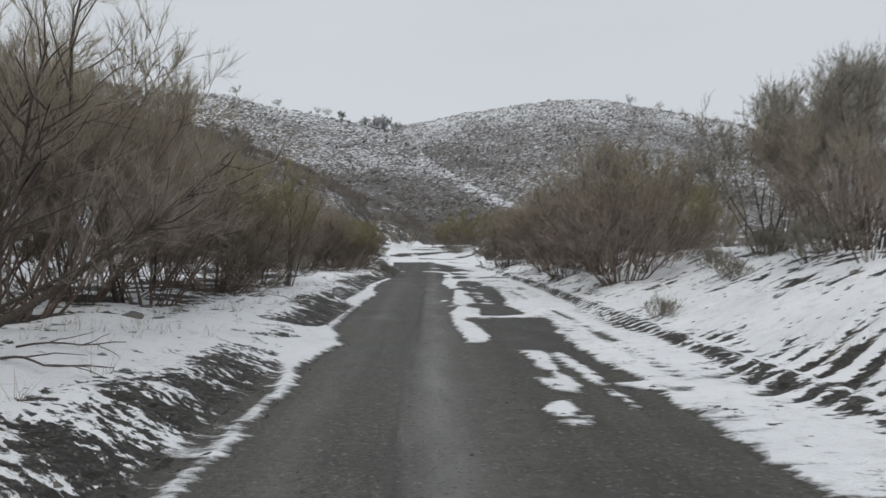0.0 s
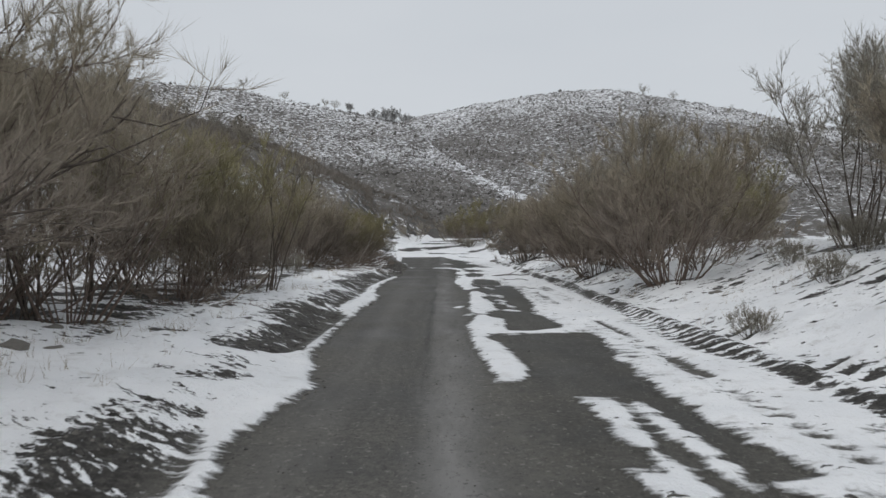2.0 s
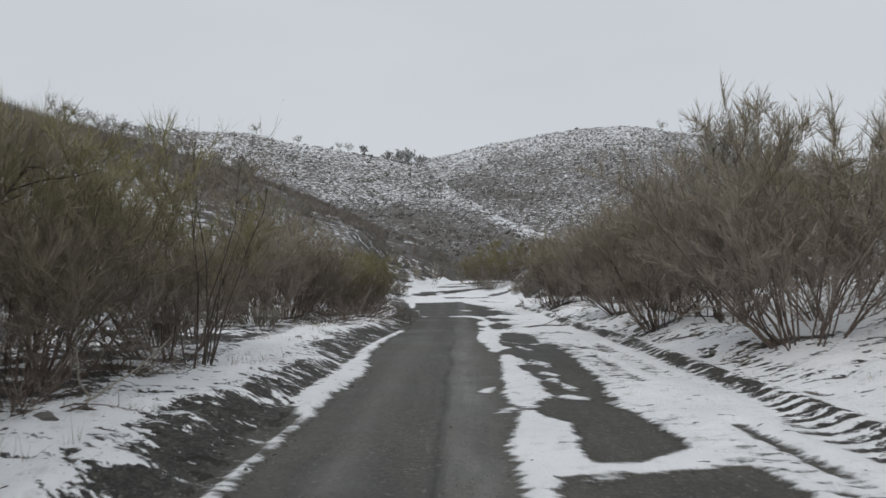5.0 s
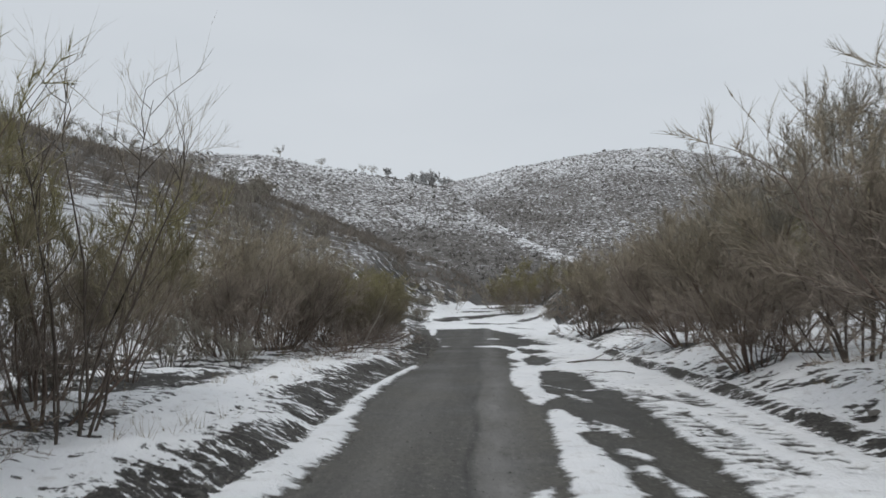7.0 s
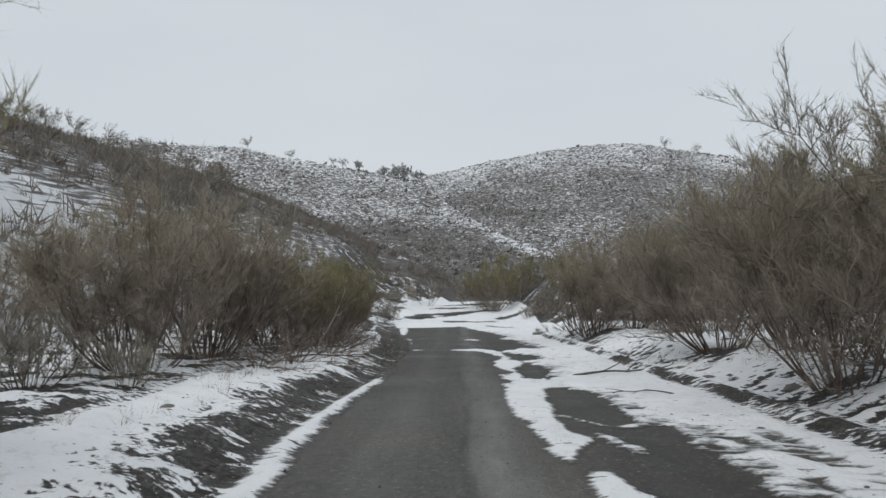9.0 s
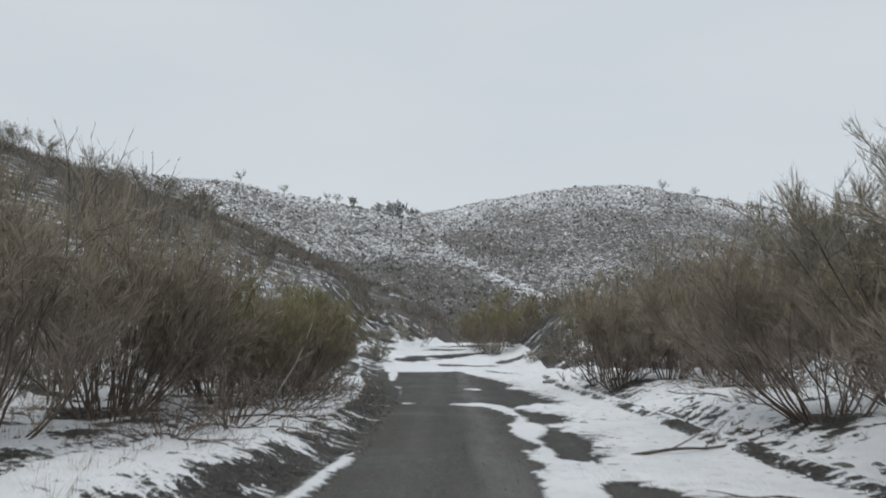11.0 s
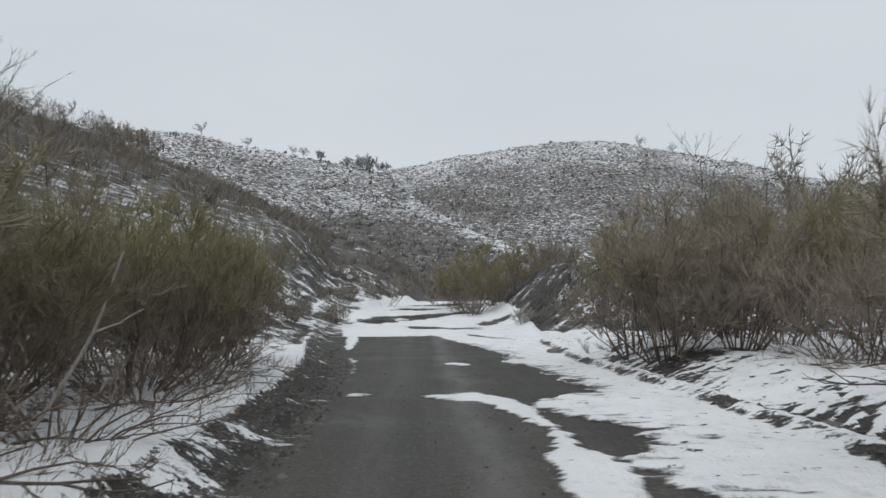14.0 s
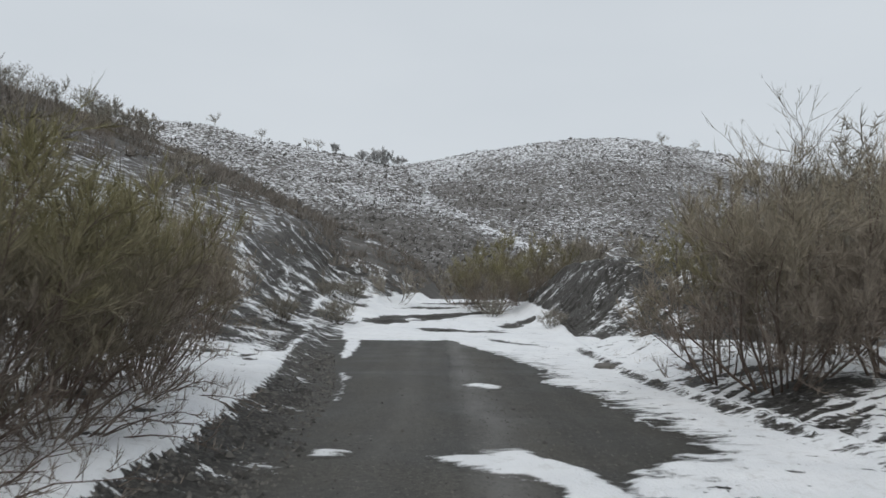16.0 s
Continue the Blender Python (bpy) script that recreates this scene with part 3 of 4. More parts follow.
def snow_depth(x, y):
    """How deep the snow lies, in metres; below nought there is none."""
    le, re, be = curve(y, LEFT_EDGE), curve(y, RIGHT_EDGE), curve(y, BERM)
    ragged = 0.09 * fbm(x * 2.0, y * 1.2, 51) + 0.07 * fbm(x * 1.5 + 0.5 * y, y * 3.4, 52) * (0.5 + 0.5 * vnoise(y * 0.6, x * 0, 54)) + 0.035 * vnoise(x * 4 - y, y * 9.0, 53)
    teeth = 0.10 * vnoise(x * 1.8, y * 5.5, 57) * (0.4 + 0.6 * np.abs(vnoise(y * 0.35, x * 0, 58))) + 0.05 * vnoise(x * 3.0, y * 11.0, 59)
    teeth = teeth * (1 + 1.3 * step(26, 34, y))
    m = np.maximum(le - x + ragged + 0.5 * teeth, x - re + 0.55 * ragged + 0.8 * teeth)
    m = np.maximum(m, y - 52.2 + 2 * ragged)
    blotch = fbm(x * 3.0, y * 2.0, 56, 3)
    for s in STRIPS:
        m = np.maximum(m, strip_field(x, y, s) * 1.2 + 0.012 + 0.35 * ragged + 0.5 * teeth + 0.05 * blotch)
    for s in TONGUES:
        m = np.maximum(m, stroke(x, y, s, 0.55) * 1.15 + 0.015 + 0.4 * ragged + 0.4 * teeth + 0.08 * blotch)
    # thin slivers of bare ground across the snow's edge, fewer away from it
    d = x - re
    sliver = 0.75 * vnoise(x * 2.8 + 0.3 * y, y * 7.0, 94) + 0.45 * vnoise(x * 5.0, y * 13.0, 95)
    few = 0.38 + 1.1 * np.clip(d, 0, 2) + 0.16 * (1 - step(29, 33, y)) - 0.36 * np.clip(1.0 - d, 0, 1) * step(35.5, 36.8, y) * (1 - step(40, 43, y)) + 0.25 * vnoise(y * 0.5, x * 0, 96)
    m = np.minimum(m, np.where((d > -0.02) & (y > 2) & (y < 50), -np.minimum((sliver - few) * 0.09, 0.06), m))
    mottled = fbm(x * 0.9, y * 0.55, 55, 4)
    for s in BARE:
        far = s[1] > 50
        m = np.minimum(m, -stroke(x, y, s, 0.8) * (0.30 if far else 1.0) + (0.55 * mottled + 0.06 if far else 1.2 * ragged))
    # the graded bank on the left: clods showing through in slanting streaks
    a = le - x
    strip = curve(y, [(-8, 0.07), (5.2, 0.10), (6.4, 0.2), (8, 0.7), (9.6, 0.6), (10.6, 0.14), (14.6, 0.10), (15.6, 0.42), (19, 0.40), (20.5, 0.26), (23, 0.24), (28.2, 0.16), (29.3, -0.2), (60, -0.2)])
    outer = curve(y, [(-8, 1.5), (6, 1.5), (9, 1.45), (11, 1.25), (15, 1.35), (19, 1.35), (24, 1.5), (28, 1.2), (30.5, 0.92), (34, 0.82), (40, 0.85), (50, 0.88)])
    bank = np.minimum(a - strip, outer - a)
    bare = curve(y, [(-8, 0.74), (5.5, 0.72), (7.0, 0.55), (7.8, 0.16), (9.5, 0.16), (10.3, 0.92), (14.6, 0.92), (16, 0.74), (19, 0.70), (21, 0.74), (24, 0.80), (29, 0.90), (33, 1.0), (48, 0.95), (56, 0.5)])
    streak = 0.5 + 0.24 * vnoise(x * 1.0 - 0.8 * y, y * 1.9 + x * 1.5, 61) + 0.26 * vnoise(x * 1.8 - 1.4 * y, y * 4.4 + x * 3.5, 62) + 0.30 * vnoise(x * 2.2 - 0.9 * y, y * 7.5 + x * 4.0, 63)
    bare = bare - 0.09 * (1 - step(6.5, 7.5, y)) - 0.46 * step(0.40, 0.9, (a - strip) / (outer - strip)) * (1 - step(31, 35, y))
    dirt = np.minimum(bank * 1.0 + 0.25 * ragged, (bare + 0.03 + 0.16 * (1 - step(6.2, 7.2, y)) - streak) * 0.15)
    m = np.minimum(m, -dirt)
    # the tread-marked berm on the right, and other rows of tyre-lug marks
    r = x - be
    width = curve(y, [(-8, 0.12), (9.6, 0.12), (10.6, 0.30), (13.6, 0.42), (14.6, 0.18), (17.0, 0.16), (19.0, 0.18), (20.5, 0.12), (24, 0.16), (30, 0.12), (37, 0.07), (46, 0.05)]) + 0.05 * vnoise(y * 0.7, y * 0 + 3, 71)
    lugs = np.cos((y + 0.35 * x) * 2 * np.pi / 0.29 + (1.5 + 2.0 * step(13, 20, y)) * vnoise(y * 0.8, x * 1.5, 73))
    broken = vnoise(y * 0.45, y * 0 + 9, 74)
    worn = step(17, 23, y)
    lugs = lugs * (1 - 0.65 * worn) + 1.1 * worn * vnoise(x * 2.4, y * 2.8, 78)
    rib = np.minimum(np.minimum((width - np.abs(r + 0.02)) * 0.8, (lugs + 0.35 + 0.5 * broken) * 0.07), (50 - y) * 0.1)
    clod = np.minimum(np.minimum(0.22 - np.abs(r - 0.1), (50 - y) * 0.1), (fbm(x * 2.2, y * 1.4, 72) - curve(y, [(10, 0.38), (16, 0.16)])) * 0.4)
    m = np.minimum(m, -np.maximum(rib, clod))
    slant = np.cos((y * 0.9 - x * 0.5 + 0.16 * vnoise(x * 1.6, y * 1.6, 75)) * 2 * np.pi / 0.36) + 0.9 * vnoise(x * 2.2, y * 2.6, 76)
    for fx, fy, fw, fl in FANS:
        inside = (1 - np.hypot((x - fx) / fw, (y - fy) / fl)) * 0.3 + 0.10 * fbm(x * 1.8, y * 1.8, 77, 2)
        m = np.minimum(m, -np.minimum(inside, (slant - 0.05) * 0.10))
    for line, half, y0, y1 in LUGS:
        cx = curve(y, line)
        w = np.minimum(np.minimum((half - np.abs(x - cx)) * 0.9, (lugs - 0.25) * 0.08), np.minimum(y - y0, y1 - y) * 0.3)
        m = np.minimum(m, -w)
    # stones, tufts and litter showing through farther out
    out = np.maximum(a - 1.3, r - 0.3)
    spots = np.maximum((fbm(x * 2.3 + 0.6 * y, y * 5.0, 81, 3) - 0.60) * 0.3, (fbm(x * 4.0, y * 8.0, 86, 2) + 0.5 * fbm(x * 0.5, y * 0.5, 87, 2) - curve(y, [(13, 0.50), (20, 0.58)])) * 0.3) - 0.09 * (1 - step(8.5, 10, y)) * (x < 0) + 0.05 * step(5.2, 6.5, x) * (1 - step(15, 18, y)) + curve(y, [(12, 0.0), (19, 0.05)]) * (r > 0.2) * (r < 3.0)
    m = np.minimum(m, np.where(out > 0, -spots, m))
    # litter under the shrubs on the left
    under = (fbm(x * 1.2, y * 2.2, 82, 4) - curve(y, [(24, 0.02), (28, 0.2)])) * 0.4 * step(2.4, 3.4, a) - 0.12 * (1 - step(8, 10, y))
    m = np.where(a > 2.3, np.minimum(m, -under), m)
    for lx, ly, lr in LITTER:
        m = np.minimum(m, (np.hypot(x - lx, y - ly) / lr - 0.80) * 0.16 + 0.10 * fbm(x * 2.4, y * 2.4, 88, 2))
    # the earth mound and the left slope past the bend, mostly bare
    mound = step(-2.8, -1.8, y - 57 + 1.2 * np.clip(x - 4, 0, 8)) * step(4.0, 4.8, x)
    m = np.minimum(m, 0.11 * fbm(x * 1.7, y * 1.7, 84, 3) - 0.062 + (1 - mound) * 3)
    toe = step(40, 46, y) * step(0.5, 1.0, a) * step(0.3, 0.8, -x - 2)
    m = np.minimum(m, 0.13 * fbm(x * 2.0, y * 1.5, 85, 3) - 0.035 + (1 - toe) * 3)
    rising = step(0.05, 0.5, spur_height(x, y) - 0.05 * np.clip(y - 50, 0, 40))
    m = np.minimum(m, 0.16 * fbm(x * 2.0, y * 1.1, 83, 4) - 0.03 + (1 - rising) * 3)
    return m


# ground sheet out to the horizon
gx = spread(-1600, 1600, -3.8, 6.2, 0.13, 1.055, 2.8, 240)
gy = np.concatenate([spread(-700, 0, -5, 0, 0.12, 1.09, 9, 300)[:-1], np.arange(0, 46, 0.2), np.arange(46, 64, 0.26), spread(64, 1600, 64, 66, 0.3, 1.06, 2.8, 300)])
X, Y, F = grid_sheet(gx, gy)
Z = land(X, Y)
on_track = step(0, 0.2, np.minimum(X - curve(Y, LEFT_EDGE) + 0.2, curve(Y, BERM) - 0.15 - X)) * (1 - step(54, 57, Y)) * (Y > -60)
Z = Z - 0.07 * on_track
me = mesh_from("ground", np.stack([X, Y, Z], 1), F, GROUND)
cover = me.attributes.new("cover", "FLOAT", "POINT")
off = np.maximum(-X - 7.5, X - 9.5)
value = step(-1.5, 1.5, np.maximum(off, Y - 76)) * (0.54 + 0.06 * fbm(X / 30, Y / 30, 41))
value = value + (value > 0.2) * (Y > 76) * hill_cover(X, Y) + (X < -8) * (Y < 130) * ((0.12 + 0.12 * (1 - step(34, 44, Y))) * (1 - step(3.5, 7.5, Z)) - 0.10 * step(6, 12, Z)) * (value > 0.2)
value = value + 0.10 * (value > 0.2) * step(3.0, 6.0, spur_height(X, Y)) * (Y < 96)
# the flats away from the track lie under fuller snow
flats = np.maximum(step(9, 11.5, X) * (1 - step(24, 40, X)) * (Y < 48), (1 - step(-3.6, -2.6, Y)) * (np.abs(X) < 14))
value = np.maximum(value, flats * (0.72 + 0.06 * fbm(X / 6, Y / 6, 42)))
cover.data.foreach_set("value", value.astype(np.float32))
me.attributes.new("side", "FLOAT", "POINT").data.foreach_set("value", ((1 - step(-10, -7, X)) * (1 - step(100, 130, Y))).astype(np.float32))
tagged(new("ground", me), "dark stony valley floor rising into snow-flecked scrub hills", "ground", kind="structure")

# the track
ry = np.concatenate([np.arange(-30, 46, 0.2), np.arange(46, 57.1, 0.3)])
rx = np.arange(0, 1.0001, 1 / 44)
U, Y, F = grid_sheet(rx, ry)
le, be = curve(Y, LEFT_EDGE) - 0.42, curve(Y, BERM) - 0.02
X = le + (be - le) * U
Z = road_height(X, Y) - 0.06 * (1 - step(0, 0.015, U)) - 0.06 * step(0.985, 1, U) - 0.15 * step(54.5, 57, Y)
tagged(new("road", mesh_from("road", np.stack([X, Y, Z], 1), F, ROAD)), "narrow wet gravel track with packed wheel ruts", "road", kind="structure")

# the snow beside and on it
sx = np.concatenate([np.arange(-10, -3.4, 0.14), np.arange(-3.4, 5.8, 0.066), np.arange(5.8, 14.2, 0.16)])
sy = np.concatenate([np.arange(-4, 42, 0.075), np.arange(42, 80, 0.2)])
X, Y, F = grid_sheet(sx, sy)
M = snow_depth(X, Y)
fade = step(0, 1.5, np.minimum(np.minimum(X + 10, 14 - X), 80 - Y) - 0.5 - 0.5 * fbm(X * 0.8, Y * 0.8, 94))
lumps = (0.024 * fbm(X * 1.7, Y * 1.7, 91) + 0.016 * fbm(X * 5, Y * 5, 92)) * step(0, 0.15, M)
flat = (X > curve(Y, LEFT_EDGE) + 0.1) & (X < curve(Y, RIGHT_EDGE) - 0.1)
depth = 0.012 + np.clip(M * np.where(flat, 0.16, 0.34), -0.009, np.where(flat, 0.016, 0.04)) + lumps * np.where(flat, 0.5, 1.0)
base = np.where(on_road := ((X > curve(Y, LEFT_EDGE) - 0.4) & (X < curve(Y, BERM) - 0.05) & (Y < 55)), np.maximum(road_height(X, Y), land(X, Y)), land(X, Y))
Z = base + depth - 0.25 * (1 - fade) - np.where(on_road, 0.02 * step(0.07, 0.14, -M), 0)
keep = (M[F] > -0.20).any(axis=1)
F = F[keep]
used = np.unique(F)
index = np.zeros(len(X), int)
index[used] = np.arange(len(used))
me = mesh_from("snow_cover", np.stack([X, Y, Z], 1)[used], index[F], SNOW)
off = np.maximum(curve(Y, LEFT_EDGE) - X - 0.18, X - curve(Y, BERM) + 0.42)
me.attributes.new("bank", "FLOAT", "POINT").data.foreach_set("value", np.maximum(step(0, 0.25, off + 0.1 * fbm(X * 3, Y * 3, 93)), step(54, 58, Y))[used].astype(np.float32))
me.attributes.new("depth", "FLOAT", "POINT").data.foreach_set("value", np.clip(M, -0.4, 0.4)[used].astype(np.float32))
tagged(new("snow_cover", me), "thin patchy snow lying over the verges and track", "snow", kind="stuff")


# ---- shrubs and trees ----
def tubes(lines, radii, sides):
    """Tapered tubes along polylines: lines (n, k, 3), radii (n, k)."""
    lines, radii = np.asarray(lines, float), np.asarray(radii, float)
    n, k, _ = lines.shape
    along = np.gradient(lines, axis=1)
    along /= np.linalg.norm(along, axis=2, keepdims=True) + 1e-9
    ref = np.where(np.abs(along[..., 2:3]) < 0.9, np.array([0, 0, 1.0]), np.array([1.0, 0, 0]))
    s = np.cross(along, ref)
    s /= np.linalg.norm(s, axis=2, keepdims=True) + 1e-9
    t = np.cross(along, s)
    ang = np.arange(sides) * 2 * np.pi / sides
    ring = lines[:, :, None] + radii[:, :, None, None] * (np.cos(ang)[None, None, :, None] * s[:, :, None] + np.sin(ang)[None, None, :, None] * t[:, :, None])
    i, j, q = np.meshgrid(np.arange(n), np.arange(k - 1), np.arange(sides), indexing="ij")
    a = ((i * k + j) * sides + q).ravel()
    b = ((i * k + j) * sides + (q + 1) % sides).ravel()
    return ring.reshape(-1, 3), np.stack([a, b, b + sides, a + sides], 1)


def spikes(base, tip, radius):
    """Thin folded twigs from base to tip."""
    d = tip - base
    d /= np.linalg.norm(d, axis=1, keepdims=True) + 1e-9
    ref = np.where(np.abs(d[:, 2:3]) < 0.9, np.array([0, 0, 1.0]), np.array([1.0, 0, 0]))
    s = np.cross(d, ref)
    s /= np.linalg.norm(s, axis=1, keepdims=True) + 1e-9
    t = np.cross(d, s)
    r = radius[:, None]
    v = np.stack([base + r * s, base + r * (-0.5 * s + 0.87 * t), base + r * (-0.5 * s - 0.87 * t), tip], 1).reshape(-1, 3)
    a = np.arange(len(base)) * 4
    f = np.concatenate([np.stack([a, a + 1, a + 3], 1), np.stack([a + 1, a + 2, a + 3], 1)])
    return v, f


def wisps(base, tip, radius, rng):
    """The finest twigs: slim tapering slivers turned every way."""
    d = tip - base
    s = np.cross(d, rng.normal(0, 1, d.shape))
    s *= radius[:, None] / (np.linalg.norm(s, axis=1, keepdims=True) + 1e-9)
    v = np.stack([base + s, base - s, tip], 1).reshape(-1, 3)
    return v, np.arange(len(v)).reshape(-1, 3)


def unit(v):
    return v / (np.linalg.norm(v, axis=-1, keepdims=True) + 1e-9)


def grow(rng, starts, dirs, lengths, k, droop, wobble):
    """Curved polylines: bent towards the sky by droop, wandering by wobble."""
    p, d, out = starts.copy(), unit(dirs), [starts.copy()]
    for _ in range(k - 1):
        d = unit(d + np.array([0, 0, droop]) / (k - 1) + rng.normal(0, wobble, d.shape) / (k - 1))
        p = p + d * (lengths / (k - 1))[:, None]
        out.append(p.copy())
    return np.stack(out, 1), d


def shrub(name, seed, height, width, stems, branches, twigs, bark, leaf, label, category="shrub", open_base=0.26, twig_size=(0.18, 0.42), thick=0.0034, upright=0.5, stem_thick=0.022, tops=0.45, lean=(0.0, 0.0), forks=4, skirt=0, loose=False, fan=0.36):
    """A many-stemmed shrub: curved stems fanning from the ground, side branches, and fine upright twigs."""
    rng = np.random.default_rng(seed)
    top = new(name)
    ang = rng.uniform(0, 2 * np.pi, stems)
    rad = np.sqrt(rng.uniform(0, 1, stems))
    out_by = rad * width * 0.42
    start = np.stack([np.cos(ang) * rad * width * 0.12, np.sin(ang) * rad * width * 0.12, np.full(stems, -0.06)], 1)
    tall = height * rng.uniform(0.70, 0.88, stems) * np.sqrt(1 - 0.6 * rad ** 2)
    short = (np.arange(stems) % 3 == 2) & (skirt > 0)
    tall, out_by = np.where(short, tall * 0.6, tall), np.where(short, out_by * 1.0 + width * 0.07, out_by)
    dirs = np.stack([np.cos(ang) * out_by + lean[0], np.sin(ang) * out_by + lean[1], tall * 0.75], 1)
    length = np.hypot(out_by, tall)
    L, D = grow(rng, start, dirs, length, 7, upright, 0.8)
    radii = stem_thick * rng.uniform(0.6, 1.25, stems)[:, None] * np.linspace(1, 0.22, 7)[None]
    # side branches
    n = stems * branches
    which = np.repeat(np.arange(stems), branches)
    pos = open_base + (0.98 - open_base) * rng.uniform(0, 1, n) ** 0.62
    seg = np.minimum((pos * 6).astype(int), 5)
    fr = (pos * 6 - seg)[:, None]
    p0 = L[which, seg] * (1 - fr) + L[which, seg + 1] * fr
    d0 = unit(L[which, seg + 1] - L[which, seg])
    side = rng.normal(0, 1, (n, 3))
    side -= (side * d0).sum(1, keepdims=True) * d0
    bl = height * rng.uniform(0.12, 0.30, n) * (1.2 - 0.5 * pos)
    B, BD = grow(rng, p0, d0 + unit(side) * rng.uniform(0.4, 1.2, n)[:, None], bl, 4, 0.35, 0.9)
    thin = stem_thick * 0.26 * np.linspace(1, 0.3, 4)[None] * rng.uniform(0.7, 1.3, n)[:, None]
    for k in range(stems):
        v, f = tubes(L[k:k + 1], radii[k:k + 1], 4)
        if loose:
            part("stem", mesh_from("stem", v, f, bark), top)
            continue
        if stems < 4:
            part("stem", mesh_from("stem", v, f, bark), top)
            for q in np.flatnonzero(which == k):
                part("branch", mesh_from("branch", *tubes(B[q:q + 1], thin[q:q + 1], 3), bark), top)
            continue
        v2, f2 = tubes(B[which == k], thin[which == k], 3)
        part("stem", mesh_from("stem", np.concatenate([v, v2]), np.concatenate([f, f2 + len(v)]), bark), top)
    if loose:
        v, f = tubes(B, thin, 3)
        tagged(part("brush", mesh_from("brush", v, f, bark), top), kind="stuff")
    # short forks on the branches, each a fuzzy clump of fine twigs
    m = n * forks
    w = np.repeat(np.arange(n), forks)
    pos = rng.uniform(0.15, 1.0, m)
    seg = np.minimum((pos * 3).astype(int), 2)
    fr = (pos * 3 - seg)[:, None]
    p0 = B[w, seg] * (1 - fr) + B[w, seg + 1] * fr
    d0 = unit(B[w, seg + 1] - B[w, seg])
    d1 = unit(d0 * 0.75 + rng.normal(0, 0.52, (m, 3)) + np.array([0, 0, tops]))
    len1 = height * rng.uniform(0.04, 0.11, m)
    tip1 = p0 + d1 * len1[:, None]
    v1, f1 = spikes(p0, tip1, np.full(m, thick * 1.5))
    k = int(m * twigs)
    w = rng.integers(0, m, k)
    at = rng.uniform(0.1, 1.0, k)[:, None]
    q0 = p0[w] * (1 - at) + tip1[w] * at
    d2 = unit(d1[w] + rng.normal(0, fan, (k, 3)) + np.array([0, 0, tops * 0.7]))
    v2, f2 = wisps(q0, q0 + d2 * rng.uniform(*twig_size, k)[:, None], thick * rng.uniform(0.6, 1.3, k), rng)
    part("crown", mesh_from("crown", np.concatenate([v1, v2]), np.concatenate([f1, f2 + len(v1)]), leaf, False), top)
    tagged(top, label, category)
    return top


def tree(name, seed, height, bark, label, spread_out=0.9, twigs=14, tip=0.010):
    """A small leafless tree: a leaning trunk, forking limbs and a fan of bare twigs."""
    rng = np.random.default_rng(seed)
    top = new(name)
    T, D = grow(rng, np.array([[0, 0, -0.1]]), np.array([[rng.normal(0, 0.15), rng.normal(0, 0.15), 1.0]]), np.array([height * 0.45]), 5, 0.1, 0.3)
    v, f = tubes(T, height * 0.022 * np.linspace(1, 0.7, 5)[None], 6)
    trunk = part("trunk", mesh_from("trunk", v, f, bark), top)
    n = 9
    p0 = T[0][rng.integers(2, 5, n)]
    ang = np.arange(n) * 2.4
    L, D = grow(rng, p0, np.stack([np.cos(ang) * spread_out, np.sin(ang) * spread_out, np.full(n, 0.8)], 1), height * rng.uniform(0.35, 0.6, n), 5, 0.35, 0.8)
    for k in range(n):
        v, f = tubes(L[k:k + 1], height * 0.010 * np.linspace(1, 0.3, 5)[None], 4)
        part("limb", mesh_from("limb", v, f, bark), trunk)
    m = n * 9
    w = rng.integers(0, n, m)
    q = rng.integers(1, 5, m)
    B, _ = grow(rng, L[w, q], unit(L[w, q] - L[w, q - 1]) + rng.normal(0, 0.6, (m, 3)), height * rng.uniform(0.10, 0.26, m), 4, 0.3, 0.8)
    k = m * twigs
    w, q = rng.integers(0, m, k), rng.integers(1, 4, k)
    d = unit(unit(B[w, q] - B[w, q - 1]) + rng.normal(0, 0.55, (k, 3)))
    v1, f1 = tubes(B, height * 0.0035 * np.linspace(1, 0.4, 4)[None] * np.ones((m, 1)), 3)
    f1 = np.concatenate([f1[:, [0, 1, 2]], f1[:, [0, 2, 3]]])
    v2, f2 = spikes(B[w, q], B[w, q] + d * (height * rng.uniform(0.05, 0.13, k))[:, None], np.full(k, tip))
    part("crown", mesh_from("crown", np.concatenate([v1, v2]), np.concatenate([f1, f2 + len(v1)]), bark, False), top)
    tagged(top, label, "tree")
    return top


def ground_at(x, y):
    return float(land(np.array([x]), np.array([y]))[0])


def set_down(ob, x, y, turn=0.0, size=1.0, sink=0.03, lean=0.0):
    ob.matrix_basis = pose(x, y, ground_at(x, y) - sink, lean, 0, turn) @ Matrix.Diagonal((size, size, size, 1))
    return ob


def again(ob, x, y, turn, size, sink=0.03, lean=0.0, label=""):
    ob2 = copy_thing(ob, Matrix.Identity(4))
    set_down(ob2, x, y, turn, size, sink, lean)
    if label:
        tagged(ob2, label)
    return ob2


